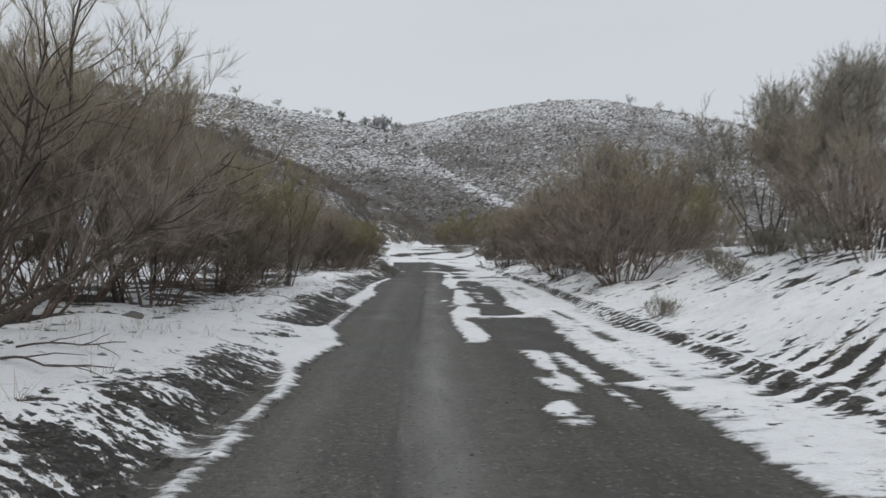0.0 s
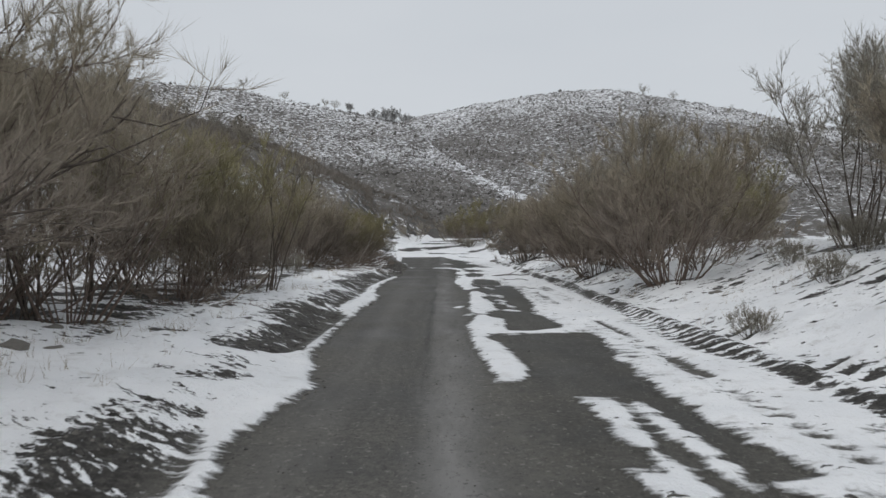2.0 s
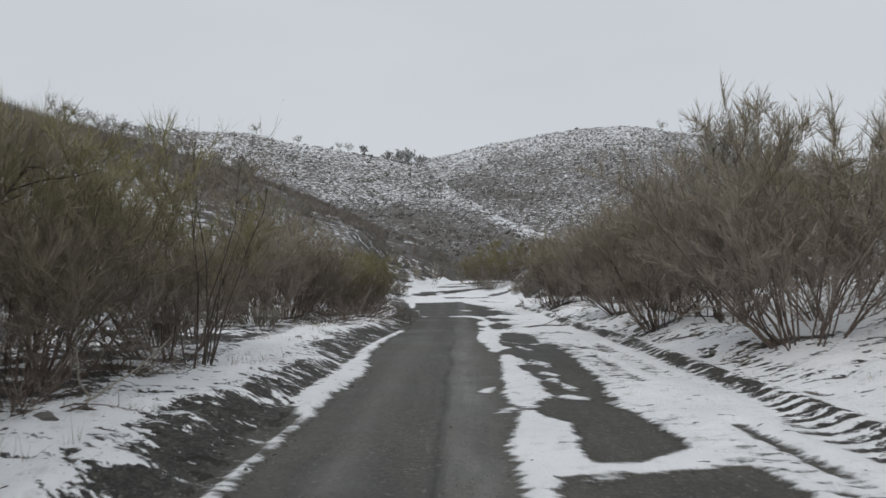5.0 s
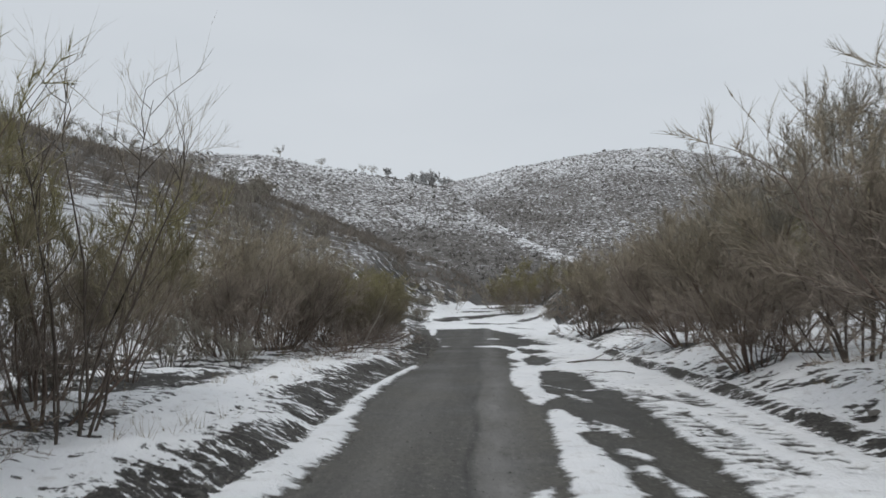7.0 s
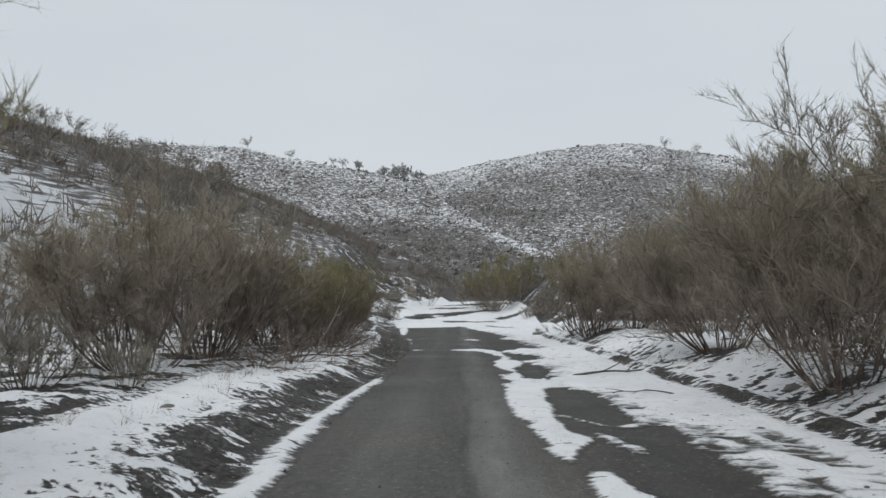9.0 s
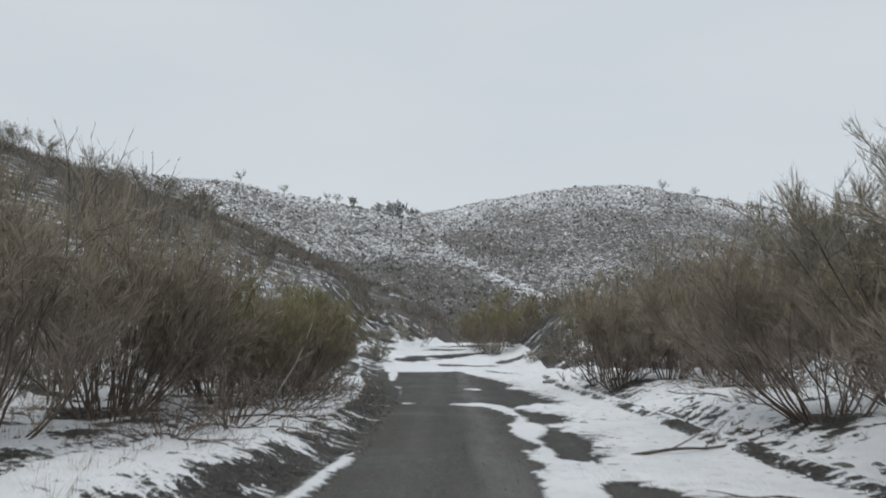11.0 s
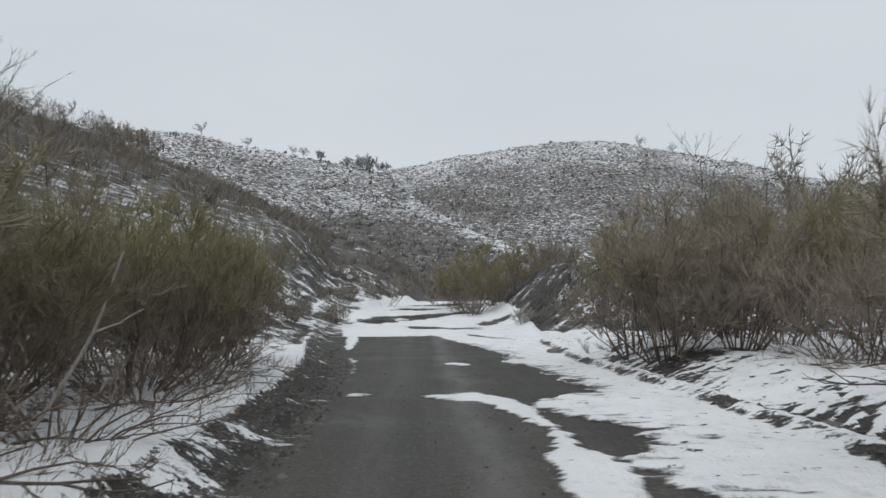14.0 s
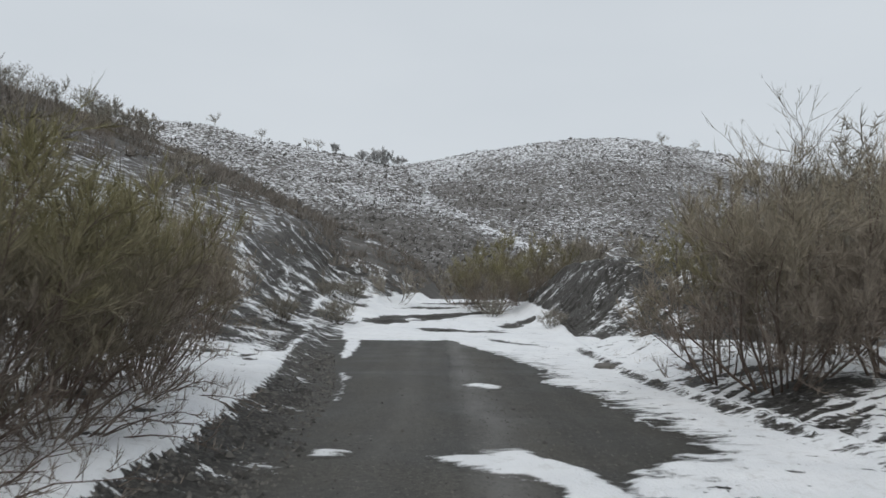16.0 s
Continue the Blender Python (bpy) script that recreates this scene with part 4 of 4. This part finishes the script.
# left of the track
bare_big = shrub("bare_shrub", 11, 5.1, 4.6, 16, 13, 26, RED_BARK, BROWN, "tall half-bare broom shrub with reddish arching stems", open_base=0.3, stem_thick=0.03, twig_size=(0.12, 0.32), thick=0.0026, upright=0.35, forks=5)
set_down(bare_big, -4.9, 8.0, 0)
leaning = shrub("leaning_shrub", 21, 5.4, 2.6, 7, 13, 20, BARK, BROWN, "bare dark shrub leaning over the snowy verge", open_base=0.35, stem_thick=0.05, twig_size=(0.12, 0.32), thick=0.0022, upright=0.3, lean=(2.2, 0.3), forks=6)
set_down(leaning, -4.8, 6.5, 0)
fan_head = shrub("fan_topped_shrub", 24, 4.7, 1.7, 5, 12, 22, BARK, BROWN, "thin-stemmed bare shrub topped by a fan of fine twigs", open_base=0.62, stem_thick=0.032, twig_size=(0.16, 0.42), thick=0.0026, upright=0.9, forks=8, tops=0.7, fan=0.3)
set_down(fan_head, -4.6, 11.2, 40, 0.98)
again(fan_head, -5.0, 13.1, 150, 0.95)
again(bare_big, -6.2, 9.4, 300, 0.95)
again(bare_big, -7.6, 11.0, 130, 0.9)
again(bare_big, -7.4, 7.4, 220, 1.05)
again(bare_big, -4.2, 3.0, 60, 0.8)
again(bare_big, -5.4, 10.6, 170, 0.85)
TWIGGY = "dense olive-green broom shrub with brown stems on snow"
BROWNISH = "dense brownish broom shrub with many fine upright twigs"
broom = shrub("broom_shrub", 12, 3.9, 4.1, 26, 12, 14, RED_BARK, GREEN, TWIGGY, twig_size=(0.09, 0.27), thick=0.0040, forks=8, skirt=1, upright=0.7, open_base=0.09, stem_thick=0.02, fan=0.42)
set_down(broom, -4.3, 15.0, 0, 0.96)
broom_b = shrub("broom_shrub", 13, 3.8, 3.9, 25, 12, 14, RED_BARK, BROWN, BROWNISH, twig_size=(0.09, 0.27), thick=0.0040, forks=8, skirt=1, upright=0.7, open_base=0.09, stem_thick=0.02, fan=0.42)
set_down(broom_b, -6.2, 17.5, 0, 1.02)
light = shrub("broom_shrub", 17, 3.9, 4.2, 18, 9, 15, RED_BARK, GREEN, TWIGGY, twig_size=(0.10, 0.28), thick=0.0048, forks=6, skirt=1, open_base=0.1, fan=0.42, stem_thick=0.018)
set_down(light, 11.6, 29.5, 210)
light_b = shrub("broom_shrub", 18, 3.8, 4.0, 18, 9, 15, RED_BARK, BROWN, BROWNISH, twig_size=(0.10, 0.28), thick=0.0048, forks=6, skirt=1, open_base=0.1, fan=0.42, stem_thick=0.018)
set_down(light_b, 9.3, 34.5, 130, 1.05)
again(light, -6.6, 13.6, 80, 1.0)
again(light, -5.3, 11.6, 20, 0.85)
sparse = shrub("bare_shrub", 14, 3.5, 3.0, 15, 12, 10, RED_BARK, BROWN, "thin reddish shrub with mostly bare stems", open_base=0.3, thick=0.0024, twig_size=(0.08, 0.24), stem_thick=0.017, forks=5)
set_down(sparse, -4.7, 21.6, 0, 0.7)
again(broom, -4.0, 18.3, 145, 0.86)
again(sparse, -4.2, 11.0, 70, 1.05)
wispy = shrub("wispy_shrub", 25, 4.2, 2.6, 8, 10, 5, BARK, BROWN, "tall wispy bare shrub with thin dark stems", open_base=0.3, stem_thick=0.02, twig_size=(0.10, 0.30), thick=0.0016, upright=0.7, forks=4)
set_down(wispy, -3.2, 17.4, 0)
again(broom_b, -4.9, 26.8, 310, 0.92)
again(sparse, -5.9, 28.2, 20, 0.95)
again(sparse, -4.6, 29.2, 100, 1.03)
again(sparse, -6.2, 24.4, 90, 0.6)
low = shrub("low_bush", 15, 1.1, 1.5, 18, 11, 11, BARK, GREY, "low grey-brown twiggy bush in the snow", open_base=0.15, twig_size=(0.06, 0.16), thick=0.0032, stem_thick=0.010, forks=3, upright=0.9)
set_down(low, -5.2, 24.2, 0)
again(low, -4.1, 24.6, 70, 0.7)
again(low, -4.5, 19.2, 170, 0.8)
again(broom_b, -5.0, 30.0, 40, 0.95)
again(broom, -3.8, 31.8, 250, 0.68)
again(broom_b, -4.6, 33.4, 70, 0.72)
again(light, -6.9, 32.6, 120, 0.62)
again(broom, -3.35, 34.3, 310, 0.72)
again(broom, -3.5, 36.4, 20, 0.72)
again(broom_b, -3.6, 38.6, 265, 0.70)
again(light, -5.2, 35.6, 200, 0.75)
again(light_b, -6.4, 38.0, 120, 0.72)
for x, y, turn, size in ((-9.2, 30.5, 10, 0.55), (-8.4, 34.5, 90, 0.6), (-10.8, 36.5, 200, 0.6), (-9.0, 40.0, 300, 0.55), (-7.2, 43.5, 40, 0.5), (-11.5, 42.0, 140, 0.55), (-9.6, 46.5, 250, 0.5), (-13.0, 48.0, 20, 0.6), (-8.0, 51.5, 170, 0.45), (-11.6, 54.0, 80, 0.5)):
    again(light_b if turn % 20 else sparse, x, y, turn, size)
again(sparse, -3.9, 39.6, 140, 0.85)
again(light_b, -5.2, 41.6, 160, 0.6)
again(sparse, -4.8, 45.4, 10, 0.75)
again(light_b, -6.6, 49.0, 70, 0.55)
again(low, -4.6, 52.0, 30, 0.9)
again(low, -3.5, 56.5, 100, 1.0)

# right of the track
again(broom_b, 5.7, 18.0, 175, 1.14)
again(light, 7.3, 20.6, 95, 0.95)
again(broom_b, 5.3, 24.4, 300, 1.02)
again(light, 6.9, 26.0, 15, 1.0)
tall = shrub("feathery_shrub", 16, 4.5, 3.2, 15, 13, 16, BARK, GREY, "tall feathery shrub with clumped twigs at the stem tops", open_base=0.45, upright=0.6, thick=0.0032, tops=0.55, twig_size=(0.07, 0.20), forks=9, fan=0.5)
set_down(tall, 8.7, 16.0, 0)
again(tall, 10.4, 15.0, 100, 1.1)
again(tall, 11.6, 17.6, 200, 1.2)
again(tall, 8.9, 12.3, 290, 0.95)
again(tall, 12.8, 13.4, 20, 1.2)
again(tall, 6.4, 28.2, 150, 0.95)
again(tall, 6.6, 23.4, 330, 1.14)
again(light_b, 8.3, 12.2, 120, 0.88)
again(sparse, 7.3, 9.6, 30, 0.7)
again(low, 9.7, 18.2, 40, 0.72, label="small rounded grey bush on the snowy bank")
again(low, 4.7, 11.3, 140, 0.45)
again(low, 6.6, 13.0, 240, 0.55)
again(low, 8.0, 14.5, 60, 0.8)
again(low, 7.4, 11.4, 200, 0.95)
again(low, 8.8, 13.4, 320, 0.9)
again(low, 9.4, 11.0, 20, 0.9)
again(low, 7.2, 15.6, 110, 0.6)
again(broom_b, 5.6, 29.6, 200, 1.0)
again(light, 7.6, 31.0, 45, 0.95)
again(broom_b, 4.95, 40.0, 330, 1.0)
again(light, 4.75, 41.4, 75, 0.86)
again(sparse, 6.2, 39.6, 60, 1.1)
sapling = shrub("sapling", 23, 6.4, 1.3, 3, 16, 4, BARK, GREY, "slender bare sapling rising above the shrubs", "tree", open_base=0.3, stem_thick=0.026, twig_size=(0.07, 0.18), thick=0.004, upright=1.2, forks=6)
set_down(sapling, 6.9, 43.6, 0)
again(sapling, -4.9, 33.7, 80, 0.76)
again(sapling, -5.3, 34.0, 210, 0.78)
again(sapling, -4.3, 34.2, 320, 0.62)
for x, y, turn, size in ((-5.2, 31.2, 15, 0.83), (-5.8, 31.3, 260, 0.90), (-6.4, 31.2, 330, 0.93)):
    again(sapling, x, y, turn, size)
again(sapling, 8.3, 42.4, 140, 0.85)
again(sapling, 9.6, 46.0, 250, 0.95)
again(light_b, 8.0, 41.5, 260, 0.95)
again(light_b, 7.0, 37.0, 20, 0.9)
again(light, 8.4, 38.4, 140, 0.95)
again(light, 10.6, 44.6, 190, 1.15)
again(light_b, 12.5, 40.0, 100, 1.1)
again(tall, 8.8, 46.5, 50, 1.0)
again(tall, 7.8, 43.5, 250, 0.9)
far_a = shrub("broom_shrub", 19, 3.9, 4.4, 10, 7, 14, RED_BARK, HAZEL, TWIGGY, twig_size=(0.12, 0.30), thick=0.016, forks=6, skirt=1, open_base=0.16, stem_thick=0.02)
set_down(far_a, -2.0, 70.0, 30, 0.62)
far_b = shrub("broom_shrub", 20, 3.8, 4.2, 10, 7, 14, RED_BARK, HAZEL, BROWNISH, twig_size=(0.12, 0.30), thick=0.016, forks=6, skirt=1, open_base=0.16, stem_thick=0.02)
set_down(far_b, 5.6, 76.0, 130, 0.9)
again(broom, 2.9, 65.5, 75, 0.95)
again(light, 4.6, 68.0, 150, 1.15)
again(far_b, 1.6, 71.0, 150, 0.8)
again(far_b, 7.4, 72.5, 175, 1.0)
again(far_a, 11.0, 74.0, 15, 1.1)
again(low, -4.8, 63.5, 200, 1.0)
again(low, -4.0, 66.0, 140, 1.1)
again(low, 2.6, 62.8, 20, 1.0)
again(low, 4.4, 56.6, 80, 0.8)

# brush along the foot of the hills
rng = np.random.default_rng(44)
for k in range(16):
    y = rng.uniform(76, 112)
    x = rng.uniform(2, 34) * (0.5 + y / 160)
    again(far_a if k % 3 else far_b, x, y, rng.uniform(0, 360), rng.uniform(0.7, 1.15))
for x, y, s in ((-9.5, 56, 0.5), (-12, 64, 0.5), (-18, 70, 0.6), (-22, 84, 0.7), (14, 52, 1.0), (17, 47, 1.1), (13, 58, 0.9), (20, 54, 1.1), (15, 36, 1.1)):
    again(far_b, x, y, 61 * x, s)

# bare trees on the slopes and ridges
oak = tree("bare_tree", 31, 4.6, GREY, "small leafless tree on the snowy hillside", tip=0.016)
set_down(oak, 19.5, 60.5, 0, 1.5)
ridge_trees = [(-28.7, 65.8, 0.45), (-29.2, 70.8, 0.5), (-30.9, 80.8, 0.55), (-28.2, 80.8, 0.42), (-24.9, 72.6, 0.4), (-26.7, 80.6, 0.5), (-24.6, 82.6, 0.4), (-21.1, 82.6, 0.45), (-33.7, 72.3, 0.5), (-31.1, 64.3, 0.55), (-41, 139, 1.0), (-47, 145, 0.9),
               (-56, 212, 0.8), (-44, 211, 0.7), (-30, 211, 0.7), (-33, 212, 0.55), (70, 258, 0.9), (80, 256, 0.8), (97, 250, 0.8), (110, 247, 0.7), (24, 62, 0.9), (28, 66, 1.0), (-22, 75, 0.5), (-17, 66, 0.5)]
for k, (x, y, s) in enumerate(ridge_trees):
    again(oak, x, y, 47 * k, s)
dark_clump = shrub("ridge_bush", 33, 5.0, 6.5, 12, 9, 22, GREY, HAZY_FROST, "grey rounded bush on the ridge saddle", open_base=0.1, twig_size=(0.3, 0.7), thick=0.03)
set_down(dark_clump, -13.4, 207, 0, 1.15, 1.3)
again(dark_clump, -18.5, 209, 60, 0.65, 0.5)
again(dark_clump, -9.6, 206, 120, 0.6)
again(dark_clump, -26, 211, 200, 0.55)


# ---- low scrub on the hills: uncountable small clumps ----
def scrub_clumps(seed, count):
    rng = np.random.default_rng(seed)
    d = 45 + 210 * rng.uniform(0, 1, count) ** 0.8
    u = rng.uniform(-0.75, 0.75, count)
    x, y = ORIGIN[0] + u * d, ORIGIN[1] + d
    z = land(x, y)
    dense = 0.6 * fbm(x / 16, y / 16, 77) + 0.7 * fbm(x / 4.5, y / 4.5, 79)
    keep = (z > 0.8) & (y > 88) & (dense > rng.uniform(-1.1, 0.5, count))
    x, y, z = x[keep], y[keep], z[keep]
    n = len(x)
    size = rng.uniform(0.3, 0.85, n) * (1 + 0.8 * (rng.uniform(0, 1, n) < 0.10))
    per = 4
    w = np.repeat(np.arange(n), per)
    b = np.stack([x[w], y[w], z[w] - 0.05], 1) + rng.normal(0, 0.42, (n * per, 3)) * size[w][:, None] * np.array([1, 1, 0.1])
    dirs = unit(rng.normal(0, 0.7, (n * per, 3)) + np.array([0, 0, 0.8]))
    v, f = spikes(b, b + dirs * (size[w] * rng.uniform(0.4, 0.85, n * per))[:, None], 0.20 * size[w])
    return v, f


def slope_scrub(seed, count):
    rng = np.random.default_rng(seed)
    x, y = rng.uniform(-55, 3, count), rng.uniform(10, 125, count)
    z = land(x, y)
    keep = (z > 0.6) & ((x < -8.5) | (spur_height(x, y) > 1.7)) & (fbm(x / 5, y / 5, 78) > rng.uniform(-0.7, 0.6, count))
    x, y, z = x[keep], y[keep], z[keep]
    n, per = len(x), 16
    size = rng.uniform(0.35, 1.2, n)
    w = np.repeat(np.arange(n), per)
    b = np.stack([x[w], y[w], z[w] - 0.04], 1) + rng.normal(0, 0.2, (n * per, 3)) * size[w][:, None] * np.array([1, 1, 0.05])
    dirs = unit(rng.normal(0, 0.6, (n * per, 3)) + np.array([0, 0, 0.8]))
    return spikes(b, b + dirs * (size[w] * rng.uniform(0.5, 1.1, n * per))[:, None], 0.022 * size[w] + 0.004)


v, f = slope_scrub(6, 12500)
tagged(new("slope_scrub", mesh_from("slope_scrub", v, f, SLOPE_HEATH, False)), "low brown twiggy scrub over the slope beside the track", "scrub", kind="stuff")
v, f = scrub_clumps(5, 44000)
tagged(new("hill_scrub", mesh_from("hill_scrub", v, f, HEATH, False)), "low grey-brown scrub dotted over the snowy hillsides", "scrub", kind="stuff")

# ---- stones, clods and litter ----
def stones(seed, places, sizes):
    """Small angular stones: squashed, dented octahedra."""
    rng = np.random.default_rng(seed)
    n = len(places)
    shape = np.array([[1, 0, 0], [0, 1, 0], [-1, 0, 0], [0, -1, 0], [0, 0, 0.8], [0, 0, -0.6]], float)
    turn = rng.uniform(0, 2 * np.pi, n)
    v = shape[None] * rng.uniform(0.6, 1.3, (n, 6, 3)) * sizes[:, None, None]
    c, s_ = np.cos(turn)[:, None], np.sin(turn)[:, None]
    v = np.stack([v[..., 0] * c - v[..., 1] * s_, v[..., 0] * s_ + v[..., 1] * c, v[..., 2]], 2) + places[:, None]
    f = np.array([[0, 1, 4], [1, 2, 4], [2, 3, 4], [3, 0, 4], [1, 0, 5], [2, 1, 5], [3, 2, 5], [0, 3, 5]])
    return v.reshape(-1, 3), (f[None] + 6 * np.arange(n)[:, None, None]).reshape(-1, 3)


rng = np.random.default_rng(8)
n = 24000
y = -2 + 50 * rng.uniform(0, 1, n)
kind = rng.uniform(0, 1, n)
le, be = curve(y, LEFT_EDGE), curve(y, BERM)
x = np.where(kind < 0.58, le - rng.uniform(-0.1, 1.6, n), np.where(kind < 0.68, be + rng.normal(0, 0.16, n), np.where(kind < 0.82, rng.normal(1.2, 0.3, n), rng.uniform(-1.0, 3.0, n))))
on_road = (x > le - 0.4) & (x < be - 0.05)
z = np.where(on_road, np.maximum(road_height(x, y), land(x, y)), land(x, y))
size = rng.uniform(0.006, 0.016, n) * np.where(kind < 0.68, 1.35, 0.6) * (1 + 1.0 * (rng.uniform(0, 1, n) < 0.05)) * (1 + 0.6 * step(24, 34, y))
keep = snow_depth(x, y) < 0.01
v, f = stones(3, np.stack([x, y, z], 1)[keep], size[keep])
tagged(new("gravel", mesh_from("gravel", v, f, STONE, False)), "loose dark gravel over the track and bare banks", "gravel", kind="stuff")

# dry stalks standing out of the snow
n = 1500
y = -1 + 52 * rng.uniform(0, 1, n)
x = np.where(rng.uniform(0, 1, n) < 0.55, curve(y, LEFT_EDGE) - 1.2 - rng.gamma(2.0, 0.8, n), curve(y, BERM) + 0.4 + rng.gamma(2.0, 0.9, n))
near = fbm(x * 0.9, y * 0.9, 95) > 0.05
x, y = x[near], y[near]
w = np.repeat(np.arange(len(x)), 6)
b = np.stack([x[w], y[w], land(x, y)[w] - 0.02], 1) + rng.normal(0, 0.035, (len(w), 3)) * np.array([1, 1, 0])
v, f = spikes(b, b + unit(rng.normal(0, 0.4, (len(w), 3)) + np.array([0, 0, 1.0])) * rng.uniform(0.10, 0.32, len(w))[:, None], np.full(len(w), 0.003))
tagged(new("dry_grass", mesh_from("dry_grass", v, f, STRAW, False)), "thin dry stalks poking through the snow", "grass", kind="stuff")


def fallen_branch(seed, x, y, turn, length, label):
    """A dead forked branch lying on the snow."""
    rng = np.random.default_rng(seed)
    a = radians(turn)
    L, _ = grow(rng, np.array([[0, 0, 0.02]]), np.array([[math.cos(a), math.sin(a), 0.05]]), np.array([length]), 8, 0.0, 0.9)
    L[..., 2] = 0.03 + 0.04 * np.abs(np.sin(np.linspace(0, 5, 8)))
    top = new("fallen_branch", mesh_from("fallen_branch", *tubes(L, length * 0.011 * np.linspace(1, 0.4, 8)[None], 5), BARK))
    for k in (2, 4, 5):
        B, _ = grow(rng, L[:, k], np.array([[math.cos(a + rng.normal(0, 0.8)), math.sin(a + rng.normal(0, 0.8)), 0.06]]), np.array([length * 0.4]), 5, -0.1, 0.7)
        part("offshoot", mesh_from("offshoot", *tubes(B, length * 0.006 * np.linspace(1, 0.4, 5)[None], 4), BARK), top)
    top.matrix_basis = pose(x, y, ground_at(x, y) + 0.03)
    return tagged(top, label, "branch")


for k, (x, y, turn, length) in enumerate([(-3.4, 5.6, 10, 1.1), (-3.2, 5.0, -15, 1.3), (-3.3, 28.6, 20, 1.2), (-3.0, 29.6, -25, 1.6), (-3.6, 30.2, 50, 1.4), (-2.9, 31.0, 5, 1.0), (-3.4, 27.8, -40, 1.2), (-3.0, 32.6, 30, 1.2),
                                       (2.4, 28.15, 20, 2.2), (4.6, 29.6, 70, 1.1), (3.4, 25.4, 160, 1.0), (6.2, 35.6, 20, 1.6), (5.0, 43.6, 60, 1.0), (-3.2, 34.8, 75, 1.1), (5.4, 33.0, 140, 1.3)]):
    fallen_branch(60 + k, x, y, turn, length, "dead forked branch lying on the snow")


def dead_branch(seed, x, y, z, turn, rise, length, label):
    """A pale, curved dead branch caught in the shrubs, resting its foot on the ground."""
    rng = np.random.default_rng(seed)
    a = radians(turn)
    L, _ = grow(rng, np.array([[0, 0, -0.05]]), np.array([[math.cos(a), math.sin(a), rise]]), np.array([length]), 9, 0.5, 1.1)
    top = new("dead_branch", mesh_from("dead_branch", *tubes(L, length * 0.012 * np.linspace(1, 0.4, 9)[None], 6), PALE))
    B, _ = grow(rng, L[:, 5], np.array([[math.cos(a + 0.9), math.sin(a + 0.9), 0.4]]), np.array([length * 0.3]), 5, 0.2, 0.7)
    part("offshoot", mesh_from("offshoot", *tubes(B, length * 0.006 * np.linspace(1, 0.4, 5)[None], 5), PALE), top)
    top.matrix_basis = pose(x, y, ground_at(x, y) + z)
    return tagged(top, label, "branch")


tangle = shrub("brushwood", 51, 1.35, 3.2, 32, 8, 2, RED_BARK, BROWN, "tangle of dead reddish branches lying on the snow", "brushwood", open_base=0.2, upright=-0.75, stem_thick=0.015, twig_size=(0.06, 0.2), thick=0.004, forks=2, loose=True)
set_down(tangle, -2.9, 29.2, 0)
for x, y, turn, size in ((-2.7, 31.3, 80, 0.9), (-2.8, 33.4, 160, 0.85), (-2.9, 35.4, 240, 0.85), (-3.0, 37.6, 20, 0.8), (-3.2, 27.6, 300, 0.6), (-3.5, 13.6, 30, 0.7), (-3.7, 16.2, 130, 0.7), (6.6, 27.4, 20, 0.7), (7.4, 36.0, 110, 0.9), (6.6, 37.2, 200, 0.7)):
    again(tangle, x, y, turn, size)

PALE_LABEL = "pale curved dead branch caught in the shrubs"
dead_branch(80, -3.0, 31.0, 0.0, 30, 0.8, 1.8, PALE_LABEL)
dead_branch(81, -3.0, 14.2, 0.0, 160, 0.4, 1.5, PALE_LABEL)
dead_branch(82, -3.2, 13.9, 0.0, 20, 0.25, 1.2, PALE_LABEL)
dead_branch(83, 6.6, 23.4, 0.0, 20, 0.3, 1.6, PALE_LABEL)
dead_branch(84, 7.2, 36.0, 0.0, 150, 0.5, 1.5, PALE_LABEL)


def boulder(seed, x, y, size, label):
    rng = np.random.default_rng(seed)
    bm = bmesh.new()
    bmesh.ops.create_icosphere(bm, subdivisions=2, radius=size)
    for v in bm.verts:
        k = noise.noise(v.co * (1.6 / size) + Vector((seed, 0, 0)))
        v.co = Vector((v.co.x * 1.3, v.co.y, v.co.z * 0.6)) * (1 + 0.45 * k)
    me = bpy.data.meshes.new("stone")
    bm.to_mesh(me)
    bm.free()
    me.materials.append(STONE)
    ob = new("stone", me)
    ob.matrix_basis = pose(x, y, ground_at(x, y) + size * 0.15, 0, 0, 360 * rng.uniform())
    return tagged(ob, label, "stone", "stones on the verge")


for k, (x, y, size) in enumerate([(-3.5, 8.6, 0.14), (-3.2, 8.8, 0.09), (-3.9, 10.1, 0.10), (-3.0, 13.2, 0.10), (-2.6, 5.6, 0.08), (-2.9, 7.1, 0.07), (5.0, 25.2, 0.12), (4.5, 27.2, 0.11), (4.8, 27.0, 0.08), (4.4, 15.2, 0.09),
                                  (4.9, 19.6, 0.08), (5.2, 31.8, 0.10), (4.3, 36.0, 0.09), (-3.4, 18.6, 0.09), (-3.0, 23.2, 0.10), (-2.8, 26.8, 0.08), (3.6, 44.8, 0.22), (4.4, 33.2, 0.08), (5.6, 15.0, 0.11), (4.6, 12.4, 0.08)]):
    boulder(k + 1, x, y, size, "dark angular stone half sunk in the snow")
